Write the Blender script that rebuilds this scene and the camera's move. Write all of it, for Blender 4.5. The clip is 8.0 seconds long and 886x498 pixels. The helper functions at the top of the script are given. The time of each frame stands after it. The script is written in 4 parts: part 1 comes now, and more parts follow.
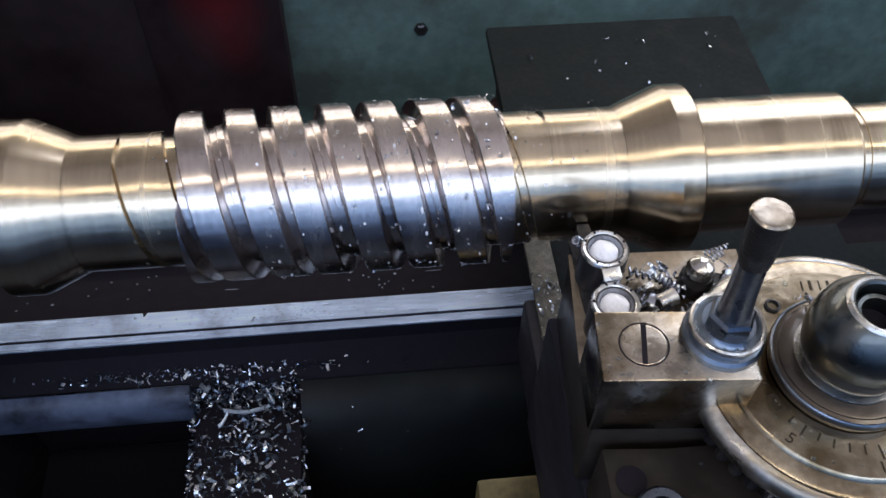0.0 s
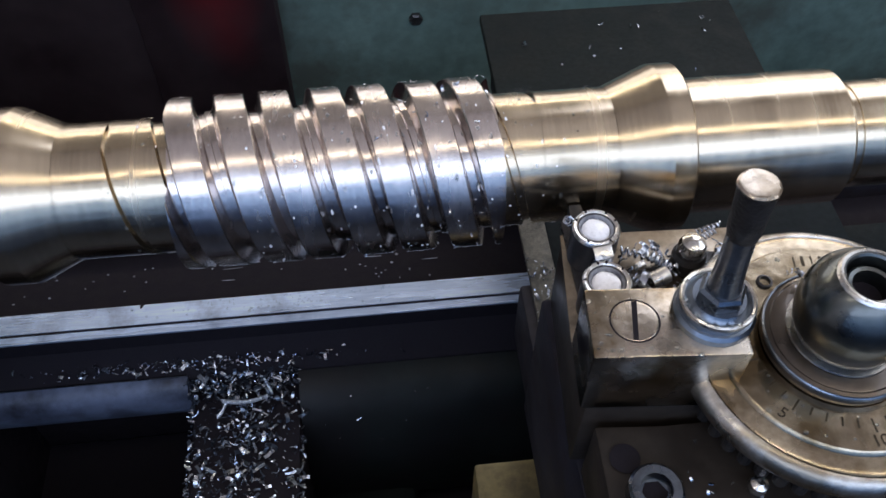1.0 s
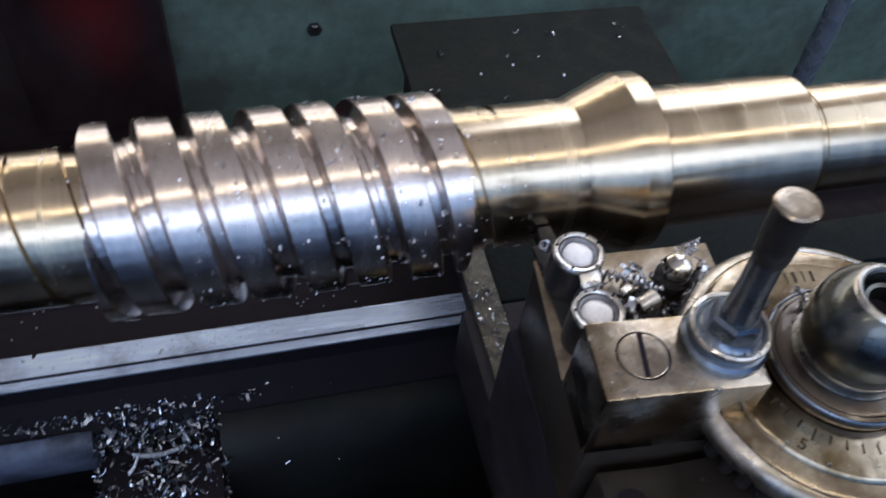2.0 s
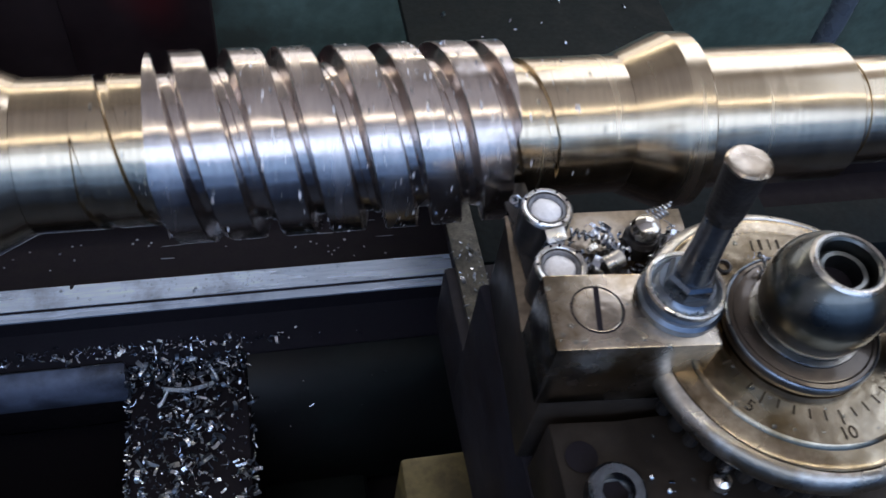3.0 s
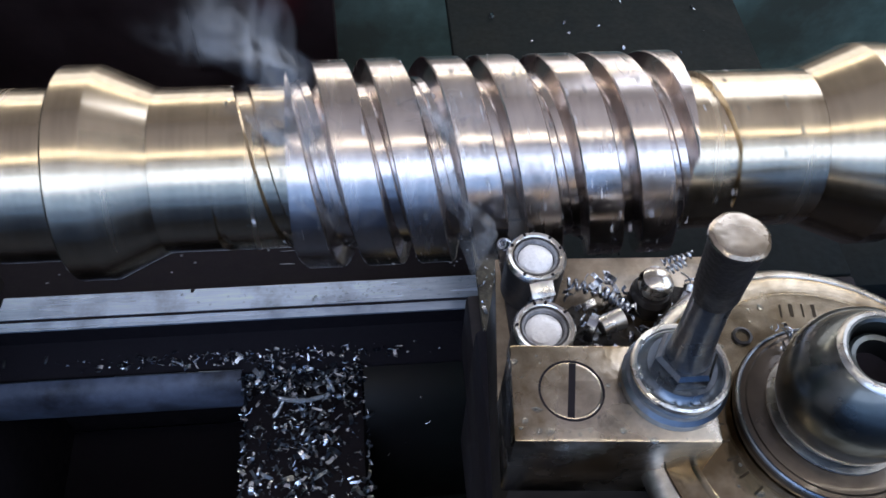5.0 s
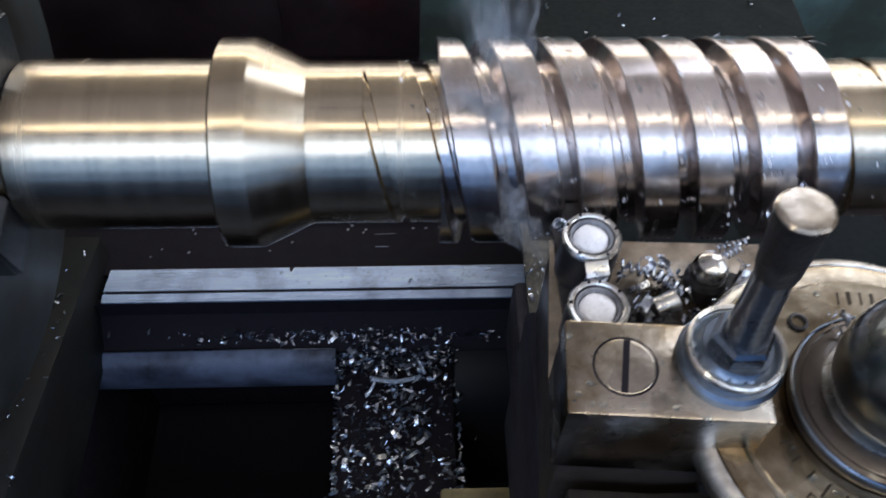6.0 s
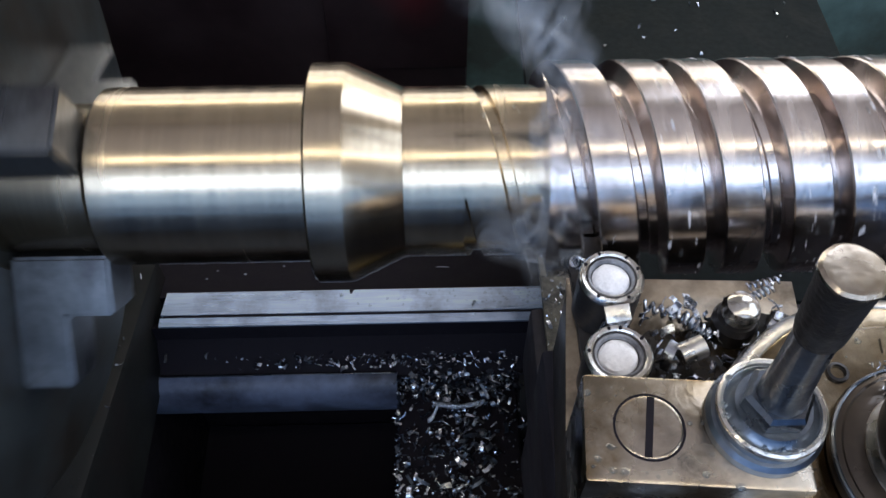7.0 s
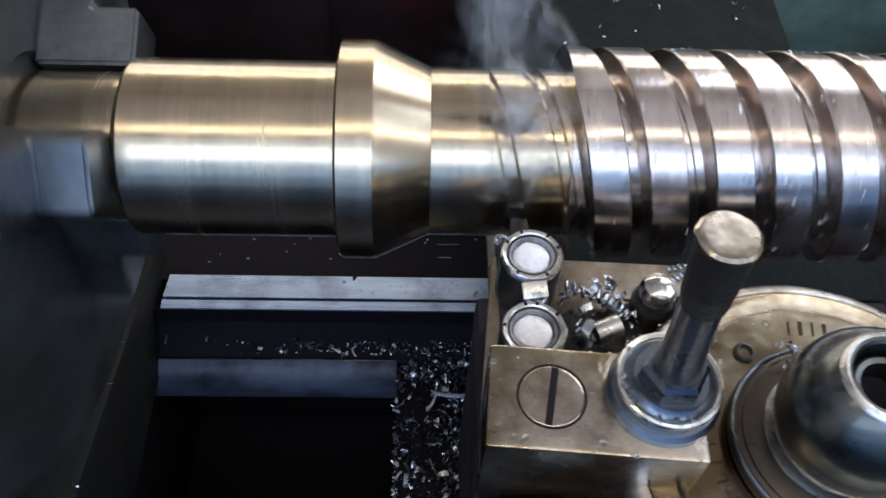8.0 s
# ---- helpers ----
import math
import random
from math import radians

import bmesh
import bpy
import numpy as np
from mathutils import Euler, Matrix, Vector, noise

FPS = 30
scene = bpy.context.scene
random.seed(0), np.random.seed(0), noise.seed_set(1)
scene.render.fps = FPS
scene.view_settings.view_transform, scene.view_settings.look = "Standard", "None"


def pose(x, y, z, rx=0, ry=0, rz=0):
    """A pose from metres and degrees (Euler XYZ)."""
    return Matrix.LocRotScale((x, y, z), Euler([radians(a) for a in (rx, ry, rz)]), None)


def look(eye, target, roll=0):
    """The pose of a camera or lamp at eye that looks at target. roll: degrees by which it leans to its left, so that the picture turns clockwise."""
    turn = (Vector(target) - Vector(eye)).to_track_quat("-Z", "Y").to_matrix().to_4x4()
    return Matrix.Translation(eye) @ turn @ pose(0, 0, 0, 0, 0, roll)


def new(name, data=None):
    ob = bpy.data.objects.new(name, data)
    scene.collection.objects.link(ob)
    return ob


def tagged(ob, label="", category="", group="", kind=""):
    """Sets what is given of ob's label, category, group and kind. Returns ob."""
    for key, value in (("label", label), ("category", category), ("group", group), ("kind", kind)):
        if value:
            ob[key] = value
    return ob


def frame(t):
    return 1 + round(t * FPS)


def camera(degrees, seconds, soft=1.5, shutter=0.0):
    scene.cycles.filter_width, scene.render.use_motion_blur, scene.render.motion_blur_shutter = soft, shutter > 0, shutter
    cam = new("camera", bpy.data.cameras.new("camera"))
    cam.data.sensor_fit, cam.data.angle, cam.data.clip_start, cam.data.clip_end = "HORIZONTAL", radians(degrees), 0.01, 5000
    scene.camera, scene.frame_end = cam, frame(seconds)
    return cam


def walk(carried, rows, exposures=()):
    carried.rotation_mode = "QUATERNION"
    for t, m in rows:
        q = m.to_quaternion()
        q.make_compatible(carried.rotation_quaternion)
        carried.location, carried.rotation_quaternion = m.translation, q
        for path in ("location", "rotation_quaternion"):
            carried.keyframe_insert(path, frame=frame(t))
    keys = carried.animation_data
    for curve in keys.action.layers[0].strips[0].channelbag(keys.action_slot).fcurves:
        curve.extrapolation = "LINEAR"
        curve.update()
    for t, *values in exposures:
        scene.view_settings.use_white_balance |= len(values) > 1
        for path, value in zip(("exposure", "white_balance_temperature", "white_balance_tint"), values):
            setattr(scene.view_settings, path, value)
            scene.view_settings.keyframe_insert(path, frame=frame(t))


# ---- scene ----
PATH = [
    (0.0, (-0.0854, -0.2559, 0.2817), (-0.0604, -0.0421, 0.0058), 1.40),
    (0.5, (-0.0816, -0.2567, 0.2804), (-0.0552, -0.0446, 0.0033), 0.83),
    (1.0, (-0.0812, -0.2601, 0.2777), (-0.0574, -0.0477, 0.0006), 0.37),
    (1.2, (-0.0799, -0.2564, 0.2737), (-0.0594, -0.0434, -0.0032), -1.00),
    (1.5, (-0.0702, -0.2399, 0.2651), (-0.0276, -0.0262, -0.0088), 2.40),
    (1.7, (-0.0841, -0.2269, 0.2610), (-0.0183, -0.0164, -0.0109), 4.84),
    (2.8, (-0.1326, -0.2343, 0.2418), (-0.0619, -0.0372, -0.0386), 11.87),
    (3.0, (-0.1242, -0.2388, 0.2533), (-0.0573, -0.0395, -0.0265), 10.26),
    (3.2, (-0.1234, -0.2360, 0.2490), (-0.0550, -0.0479, -0.0381), 12.88),
    (3.5, (-0.1281, -0.2267, 0.2488), (-0.0750, -0.0279, -0.0343), 8.17),
    (4.0, (-0.1301, -0.2156, 0.2603), (-0.0898, -0.0069, -0.0178), 3.25),
    (4.2, (-0.1371, -0.2203, 0.2504), (-0.1012, -0.0124, -0.0288), 3.92),
    (4.5, (-0.1418, -0.2082, 0.2371), (-0.1052, -0.0044, -0.0451), 5.56),
    (4.7, (-0.1389, -0.2060, 0.2346), (-0.1045, -0.0048, -0.0497), 5.25),
    (5.8, (-0.1629, -0.2120, 0.2412), (-0.1495, -0.0101, -0.0443), 1.64),
    (6.0, (-0.1759, -0.2136, 0.2342), (-0.1634, -0.0120, -0.0516), 2.12),
    (6.5, (-0.1894, -0.1946, 0.2222), (-0.1785, 0.0023, -0.0670), 1.83),
    (7.0, (-0.2025, -0.1945, 0.2264), (-0.1982, 0.0086, -0.0586), -0.07),
    (7.2, (-0.2080, -0.1993, 0.2228), (-0.2047, 0.0030, -0.0628), 0.42),
    (7.4, (-0.2112, -0.1994, 0.2208), (-0.2041, 0.0027, -0.0649), 1.79),
    (7.5, (-0.2104, -0.1979, 0.2193), (-0.2026, 0.0043, -0.0662), 1.92),
    (8.0, (-0.2166, -0.2040, 0.2243), (-0.2045, 0.0005, -0.0595), 3.54),
]
cam = camera(54.9, 8.0, soft=1.5, shutter=0.5)
walk(cam, [(t, look(eye, target, roll)) for t, eye, target, roll in PATH],
     exposures=[(0.0, 1.40, 6120, 16), (1.7, 1.33, 6170, 16), (3.5, 1.13, 5920, 15), (4.5, 1.38, 5900, 15), (6.0, 1.42, 5980, 14), (8.0, 1.48, 6180, 13)])

# ---- light ----
world = bpy.data.worlds.new("workshop_air")
world.use_nodes = True
scene.world = world
world.node_tree.nodes["Background"].inputs[0].default_value = (0.5, 0.6, 0.8, 1)
world.node_tree.nodes["Background"].inputs[1].default_value = 0.03


def area(name, place, target, sx, sy, watts, colour):
    lamp = bpy.data.lights.new(name, "AREA")
    lamp.shape, lamp.size, lamp.size_y, lamp.energy, lamp.color = "RECTANGLE", sx, sy, watts, colour
    ob = new(name, lamp)
    ob.matrix_world = look(place, target)
    return ob


# daylight in the panes of the shop's windows, brightest where the open sky shows, and two warm tubes
area("window_light_front_top", (0.0, -2.44, 3.55), (0.0, 0.0, 3.55), 5.4, 1.25, 8, (0.76, 0.85, 1.0))
area("window_light_front_sky", (0.0, -2.44, 2.20), (0.0, 0.0, 2.20), 5.4, 1.38, 31, (0.66, 0.80, 1.0))
area("window_light_front_low", (0.0, -2.44, 1.03), (0.0, 0.0, 1.03), 5.4, 0.90, 6.0, (0.36, 0.60, 1.0))
area("window_light_front_sill", (0.0, -2.44, 0.26), (0.0, 0.0, 0.26), 5.4, 0.58, 1.5, (0.26, 0.50, 1.0))
area("window_light_back", (0.4, 2.44, 0.55), (0.4, 0.0, 0.55), 4.6, 0.75, 8, (1.0, 0.94, 0.84))
area("window_light_back_right", (1.9, 2.44, 2.3), (1.9, 0.0, 2.3), 1.9, 2.2, 18, (0.93, 0.96, 1.0))
area("window_light_side", (2.94, 0.0, 2.7), (0.0, 0.0, 2.7), 2.6, 2.5, 19, (0.84, 0.92, 1.0))
area("tube_light", (0.0, -0.505, 1.385), (0.0, -0.0, 0.0), 3.0, 0.055, 2.5, (1.0, 0.9, 0.68))
area("tube_light_back", (0.0, 1.27, 0.605), (0.0, 0.0, 0.0), 3.0, 0.05, 2.2, (1.0, 0.88, 0.62))

# ---- materials ----


def material(name, base, rough=0.5, metal=0.0, scale=60.0, vary=0.25, bump=0.1, stretch=(1, 1, 1), spread=0.15, second=None, amount=0.0, fine=6.0, bump_size=0.0006, coat=0.0, sheen=0.5):
    """A surface with grain at two scales; second is the colour of stains that cover about that amount."""
    m = bpy.data.materials.new(name)
    m.use_nodes = True
    n, link = m.node_tree.nodes, m.node_tree.links.new
    b = n["Principled BSDF"]
    b.inputs["Metallic"].default_value = metal
    b.inputs["Coat Weight"].default_value, b.inputs["Coat Roughness"].default_value = coat, 0.06
    b.inputs["Specular IOR Level"].default_value = sheen
    co = n.new("ShaderNodeTexCoord")
    mp = n.new("ShaderNodeMapping")
    mp.inputs["Scale"].default_value = stretch
    link(co.outputs["Object"], mp.inputs[0])
    big, small = n.new("ShaderNodeTexNoise"), n.new("ShaderNodeTexNoise")
    for t, s in ((big, scale), (small, scale * fine)):
        t.inputs["Scale"].default_value, t.inputs["Detail"].default_value = s, 5
        link(mp.outputs[0], t.inputs["Vector"])
    add = n.new("ShaderNodeMath")
    add.operation = "ADD"
    link(big.outputs[0], add.inputs[0])
    link(small.outputs[0], add.inputs[1])
    rng = n.new("ShaderNodeMapRange")
    rng.inputs[1].default_value, rng.inputs[2].default_value = 0.6, 1.4
    rng.inputs[3].default_value, rng.inputs[4].default_value = 1 - vary, 1 + vary
    link(add.outputs[0], rng.inputs[0])
    mul = n.new("ShaderNodeVectorMath")
    mul.operation = "SCALE"
    mul.inputs[0].default_value = base
    link(rng.outputs[0], mul.inputs["Scale"])
    out = mul.outputs[0]
    if second:
        st = n.new("ShaderNodeTexNoise")
        st.inputs["Scale"].default_value, st.inputs["Detail"].default_value, st.inputs["Roughness"].default_value = scale * 0.6, 6, 0.65
        link(co.outputs["Object"], st.inputs["Vector"])
        edge = n.new("ShaderNodeMapRange")
        edge.inputs[1].default_value, edge.inputs[2].default_value = 0.62 - amount * 0.45, 0.76 - amount * 0.35
        link(st.outputs[0], edge.inputs[0])
        mix = n.new("ShaderNodeMix")
        mix.data_type = "RGBA"
        mix.inputs[7].default_value = (*second, 1)
        link(edge.outputs[0], mix.inputs[0])
        link(out, mix.inputs[6])
        out = mix.outputs[2]
    link(out, b.inputs["Base Color"])
    rr = n.new("ShaderNodeMapRange")
    rr.inputs[1].default_value, rr.inputs[2].default_value = 0.3, 0.7
    rr.inputs[3].default_value, rr.inputs[4].default_value = max(0.03, rough - spread), min(1, rough + spread)
    link(big.outputs[0], rr.inputs[0])
    link(rr.outputs[0], b.inputs["Roughness"])
    bp = n.new("ShaderNodeBump")
    bp.inputs["Strength"].default_value, bp.inputs["Distance"].default_value = bump, bump_size
    link(small.outputs[0], bp.inputs["Height"])
    link(bp.outputs[0], b.inputs["Normal"])
    return m


STEEL = material("turned_steel", (0.56, 0.465, 0.335), 0.23, 1.0, 14, 0.15, 0.12, (9, 0.5, 0.5), 0.06, bump_size=0.0002, coat=0.5)
CREST = material("wet_turned_steel", (0.60, 0.535, 0.505), 0.23, 1.0, 16, 0.18, 0.2, (6, 1.5, 1.5), 0.08, bump_size=0.0003, coat=0.6)
PLATED = material("oily_ground_steel", (0.46, 0.405, 0.34), 0.25, 1.0, 60, 0.28, 0.18, (1, 1, 1), 0.12, (0.20, 0.15, 0.09), 0.42)
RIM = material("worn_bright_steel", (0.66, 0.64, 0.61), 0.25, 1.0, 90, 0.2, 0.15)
BRIGHT = material("clean_steel_ribbon", (0.78, 0.82, 0.9), 0.36, 0.8, 200, 0.15, 0.1)
DISC = material("oily_bronze_tinted_steel", (0.50, 0.43, 0.32), 0.2, 1.0, 38, 0.35, 0.2, (1, 1, 1), 0.1, (0.16, 0.115, 0.06), 0.44, coat=0.5)
DISCRIM = material("pale_rim_steel", (0.56, 0.545, 0.52), 0.3, 1.0, 60, 0.35, 0.3, (1, 1, 1), 0.12, (0.24, 0.205, 0.16), 0.4, coat=0.4)
SLAB = material("oily_holder_steel", (0.34, 0.28, 0.21), 0.36, 0.9, 55, 0.35, 0.3, (1, 1, 1), 0.12, (0.10, 0.075, 0.05), 0.4, coat=0.4)
FLANGE = material("brown_oily_flange_steel", (0.085, 0.07, 0.058), 0.33, 0.9, 40, 0.3, 0.15, (1, 1, 1), 0.1, (0.07, 0.055, 0.045), 0.4, coat=0.4)
HUB = material("dark_polished_hub_steel", (0.10, 0.108, 0.105), 0.31, 1.0, 40, 0.3, 0.12, (1, 1, 1), 0.1, (0.06, 0.055, 0.055), 0.35, coat=0.6)
GRIP = material("blackened_knurling", (0.022, 0.02, 0.02), 0.5, 0.3, 120, 0.5, 0.5, (1, 1, 1), 0.1, (0.06, 0.055, 0.05), 0.25, sheen=0.3)
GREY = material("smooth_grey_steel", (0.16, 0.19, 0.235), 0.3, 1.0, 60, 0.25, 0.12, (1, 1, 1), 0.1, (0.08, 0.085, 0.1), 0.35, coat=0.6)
DARK = material("blackened_steel", (0.045, 0.043, 0.045), 0.34, 0.6, 50, 0.4, 0.3, (1, 1, 1), 0.12, (0.1, 0.08, 0.06), 0.2)
KNURL = material("dark_handle_steel", (0.09, 0.11, 0.145), 0.33, 0.9, 80, 0.35, 0.3, (1, 1, 1), 0.12, (0.17, 0.17, 0.17), 0.25, coat=0.6)
OILED = material("oily_cast_iron", (0.020, 0.019, 0.026), 0.58, 0.0, 30, 0.45, 0.4, (1, 1, 1), 0.15, (0.016, 0.012, 0.013), 0.35, sheen=0.15)
BROWN = material("oily_brown_cast_iron", (0.034, 0.027, 0.022), 0.42, 0.1, 35, 0.4, 0.35, (1, 1, 1), 0.14, (0.02, 0.016, 0.014), 0.4, sheen=0.25)
# the bluish light reflected by the ways is put into their base colour
WAY = material("blue_lit_way_steel", (0.66, 0.78, 0.98), 0.28, 0.55, 30, 0.25, 0.15, (0.3, 3, 1), 0.12, (0.34, 0.40, 0.52), 0.16)
CASTING = material("blue_grey_casting", (0.095, 0.115, 0.175), 0.5, 0.0, 25, 0.3, 0.4, (1, 1, 1), 0.12, (0.012, 0.012, 0.02), 0.4, sheen=0.4)
GREEN = material("green_machine_paint", (0.125, 0.19, 0.175), 0.4, 0.0, 12, 0.35, 0.25, (1, 1, 1), 0.12, (0.075, 0.09, 0.078), 0.35)
# oily greens low in the bed; the shade there is put into these colours
SHADED_GREEN = material("shaded_oily_green_paint", (0.007, 0.011, 0.011), 0.55, 0.0, 20, 0.4, 0.3, sheen=0.3)
SHADED_TEAL = material("shaded_teal_oily_casting", (0.005, 0.0075, 0.008), 0.55, 0.0, 18, 0.4, 0.35, (1, 1, 1), 0.15, (0.006, 0.006, 0.007), 0.45, sheen=0.2)
SHADED_BLOCK = material("shaded_oily_block_paint", (0.010, 0.0115, 0.0115), 0.65, 0.0, 22, 0.4, 0.3, (1, 1, 1), 0.12, (0.014, 0.012, 0.012), 0.35, sheen=0.2)
RUBBER = material("black_oily_cover", (0.013, 0.0165, 0.017), 0.65, 0.0, 40, 0.4, 0.4, (1, 1, 1), 0.15, (0.014, 0.018, 0.019), 0.15, sheen=0.1)
def faded_red():
    """Maroon paint with a soft-edged faded red patch about the object's origin."""
    m = material("faded_red_on_maroon", (0.019, 0.010, 0.012), 0.5, 0.0, 14, 0.4, 0.2)
    n, link = m.node_tree.nodes, m.node_tree.links.new
    b = n["Principled BSDF"]
    old = b.inputs["Base Color"].links[0].from_socket
    co, size, far = n.new("ShaderNodeTexCoord"), n.new("ShaderNodeMapping"), n.new("ShaderNodeVectorMath")
    far.operation = "LENGTH"
    size.inputs["Scale"].default_value = (26, 1, 14)
    link(co.outputs["Object"], size.inputs[0])
    link(size.outputs[0], far.inputs[0])
    blot = n.new("ShaderNodeTexNoise")
    blot.inputs["Scale"].default_value, blot.inputs["Detail"].default_value = 22, 4
    link(co.outputs["Object"], blot.inputs["Vector"])
    add = n.new("ShaderNodeMath")
    link(far.outputs["Value"], add.inputs[0])
    link(blot.outputs[0], add.inputs[1])
    edge, mix = n.new("ShaderNodeMapRange"), n.new("ShaderNodeMix")
    edge.inputs[1].default_value, edge.inputs[2].default_value, edge.inputs[3].default_value, edge.inputs[4].default_value = 0.6, 1.75, 1.0, 0.0
    mix.data_type = "RGBA"
    mix.inputs[7].default_value = (0.085, 0.008, 0.011, 1)
    link(add.outputs[0], edge.inputs[0])
    link(edge.outputs[0], mix.inputs[0])
    link(old, mix.inputs[6])
    link(mix.outputs[2], b.inputs["Base Color"])
    return m


RED = faded_red()
CHIPMAT = material("bright_steel_chips", (0.56, 0.60, 0.68), 0.24, 1.0, 110, 0.3, 0.2, (1, 1, 1), 0.1, (0.2, 0.2, 0.23), 0.25)
OLIVE = material("ochre_painted_iron", (0.16, 0.125, 0.05), 0.5, 0.0, 40, 0.3, 0.3, (1, 1, 1), 0.12, (0.06, 0.045, 0.02), 0.35)
FROTH = material("white_coolant_froth", (0.88, 0.87, 0.90), 0.2, 0.0, 200, 0.12, 0.3, (1, 1, 1), 0.1, (0.6, 0.59, 0.62), 0.25, coat=0.4)
JAW = material("ground_jaw_steel", (0.23, 0.24, 0.255), 0.36, 0.95, 50, 0.25, 0.12, (1, 1, 1), 0.1, (0.12, 0.12, 0.13), 0.25)
CHUCKMAT = material("oily_chuck_iron", (0.06, 0.070, 0.073), 0.45, 0.4, 35, 0.3, 0.15, (1, 1, 1), 0.1, (0.04, 0.035, 0.03), 0.35)
PLASTER = material("smoke_browned_plaster", (0.50, 0.42, 0.33), 0.85, 0.0, 3, 0.25, 0.3, (1, 1, 1), 0.1, (0.36, 0.29, 0.21), 0.3)
CEILING = material("smoke_stained_boards", (0.78, 0.70, 0.65), 0.8, 0.0, 3, 0.18, 0.3, (1, 6, 1), 0.1, (0.62, 0.53, 0.47), 0.3)
DADO = material("dark_blue_dado_paint", (0.045, 0.085, 0.19), 0.6, 0.0, 4, 0.3, 0.3)
MAROON = material("dark_maroon_paint", (0.019, 0.010, 0.012), 0.55, 0.0, 14, 0.4, 0.2)
CONCRETE = material("oily_concrete", (0.026, 0.030, 0.040), 0.6, 0.0, 4, 0.4, 0.4, (1, 1, 1), 0.15, (0.03, 0.028, 0.026), 0.4)
ENGRAVED = material("oil_filled_engraving", (0.045, 0.033, 0.02), 0.5, 0.4, 150, 0.4, 0.2, sheen=0.3)
# near-black: shade of slots, holes and the bed's hollows is put into it
SHADE_BLACK = material("shade_black", (0.015, 0.0125, 0.016), 0.75, 0.0, 100, 0.2, 0.1, sheen=0.1)
CRUST = material("chip_crusted_iron", (0.10, 0.092, 0.072), 0.55, 0.1, 160, 0.6, 0.8, (1, 1, 1), 0.15, (0.03, 0.027, 0.022), 0.4)
OIL = material("black_oil", (0.012, 0.009, 0.006), 0.2, 0.0, 60, 0.3, 0.2, (1, 1, 1), 0.1, (0.03, 0.02, 0.01), 0.3)
DROP = material("coolant_drop", (0.75, 0.8, 0.82), 0.08, 0.0, 300, 0.05, 0.05)
DROP.node_tree.nodes["Principled BSDF"].inputs["Transmission Weight"].default_value = 0.95
DROP.node_tree.nodes["Principled BSDF"].inputs["IOR"].default_value = 1.33
MILKY = material("thin_milky_coolant", (0.30, 0.31, 0.34), 0.12, 0.0, 120, 0.3, 0.1, (1, 1, 1), 0.06, (0.12, 0.12, 0.14), 0.4)
HOSE = material("blue_grey_hose", (0.13, 0.16, 0.21), 0.3, 0.2, 60, 0.2, 0.1)

# ---- tools for building ----


def finish(bm, name, mat, smooth=28.0):
    bmesh.ops.recalc_face_normals(bm, faces=bm.faces)
    me = bpy.data.meshes.new(name)
    bm.to_mesh(me)
    bm.free()
    me.materials.append(mat)
    if smooth:
        me.shade_smooth()
        me.set_sharp_from_angle(angle=radians(smooth))
    return me


def part(name, bm, mat, parent, label="", smooth=28.0):
    ob = new(name, finish(bm, name, mat, smooth))
    ob.parent = parent
    return tagged(ob, label) if label else ob


def thing(name, label, category, group="", kind="", m=None):
    ob = new(name)
    if m:
        ob.matrix_world = m
    return tagged(ob, label, category, group, kind)


def box(x0, x1, y0, y1, z0, z1, bevel=0.001, seg=2, bm=None, m=None):
    bm = bm or bmesh.new()
    r = bmesh.ops.create_cube(bm, size=1, matrix=Matrix.LocRotScale(((x0 + x1) / 2, (y0 + y1) / 2, (z0 + z1) / 2), None, (x1 - x0, y1 - y0, z1 - z0)))
    vs = r["verts"]
    if bevel:
        es = list({e for v in vs for e in v.link_edges})
        out = bmesh.ops.bevel(bm, geom=es, offset=bevel, segments=seg, affect="EDGES", profile=0.5)
        vs = list({v for f in out["faces"] for v in f.verts} | {v for v in vs if v.is_valid})
    if m:
        bmesh.ops.transform(bm, matrix=m, verts=[v for v in vs if v.is_valid])
    return bm


def lathe(profile, n=96, m=None, bm=None, wobble=None):
    """A solid of revolution about z from (height, radius) pairs, closed at both ends."""
    bm = bm or bmesh.new()
    rings = []
    for k, (h, r) in enumerate(profile):
        ring = []
        for i in range(n):
            a = 2 * math.pi * i / n
            rr = r + (wobble(k, a) if wobble else 0)
            p = Vector((rr * math.cos(a), rr * math.sin(a), h))
            ring.append(bm.verts.new(m @ p if m else p))
        rings.append(ring)
    for a, b in zip(rings, rings[1:]):
        for i in range(n):
            bm.faces.new((a[i], a[(i + 1) % n], b[(i + 1) % n], b[i]))
    bm.faces.new(rings[0][::-1])
    bm.faces.new(rings[-1])
    return bm


def ring(profile, n, m):
    """A closed ring of revolution; the profile's last point meets its first."""
    bm = bmesh.new()
    rows = [[bm.verts.new(m @ Vector((r * math.cos(2 * math.pi * i / n), r * math.sin(2 * math.pi * i / n), h))) for i in range(n)] for h, r in profile]
    for a, b in zip(rows, rows[1:] + rows[:1]):
        for i in range(n):
            bm.faces.new((a[i], a[(i + 1) % n], b[(i + 1) % n], b[i]))
    return bm


# heights along z become places along x
ALONG_X = Matrix(((0, 0, 1, 0), (1, 0, 0, 0), (0, 1, 0, 0), (0, 0, 0, 1)))


def turned(profile, n=128):
    return lathe([(x / 1000, r / 1000) for x, r in profile], n, ALONG_X)


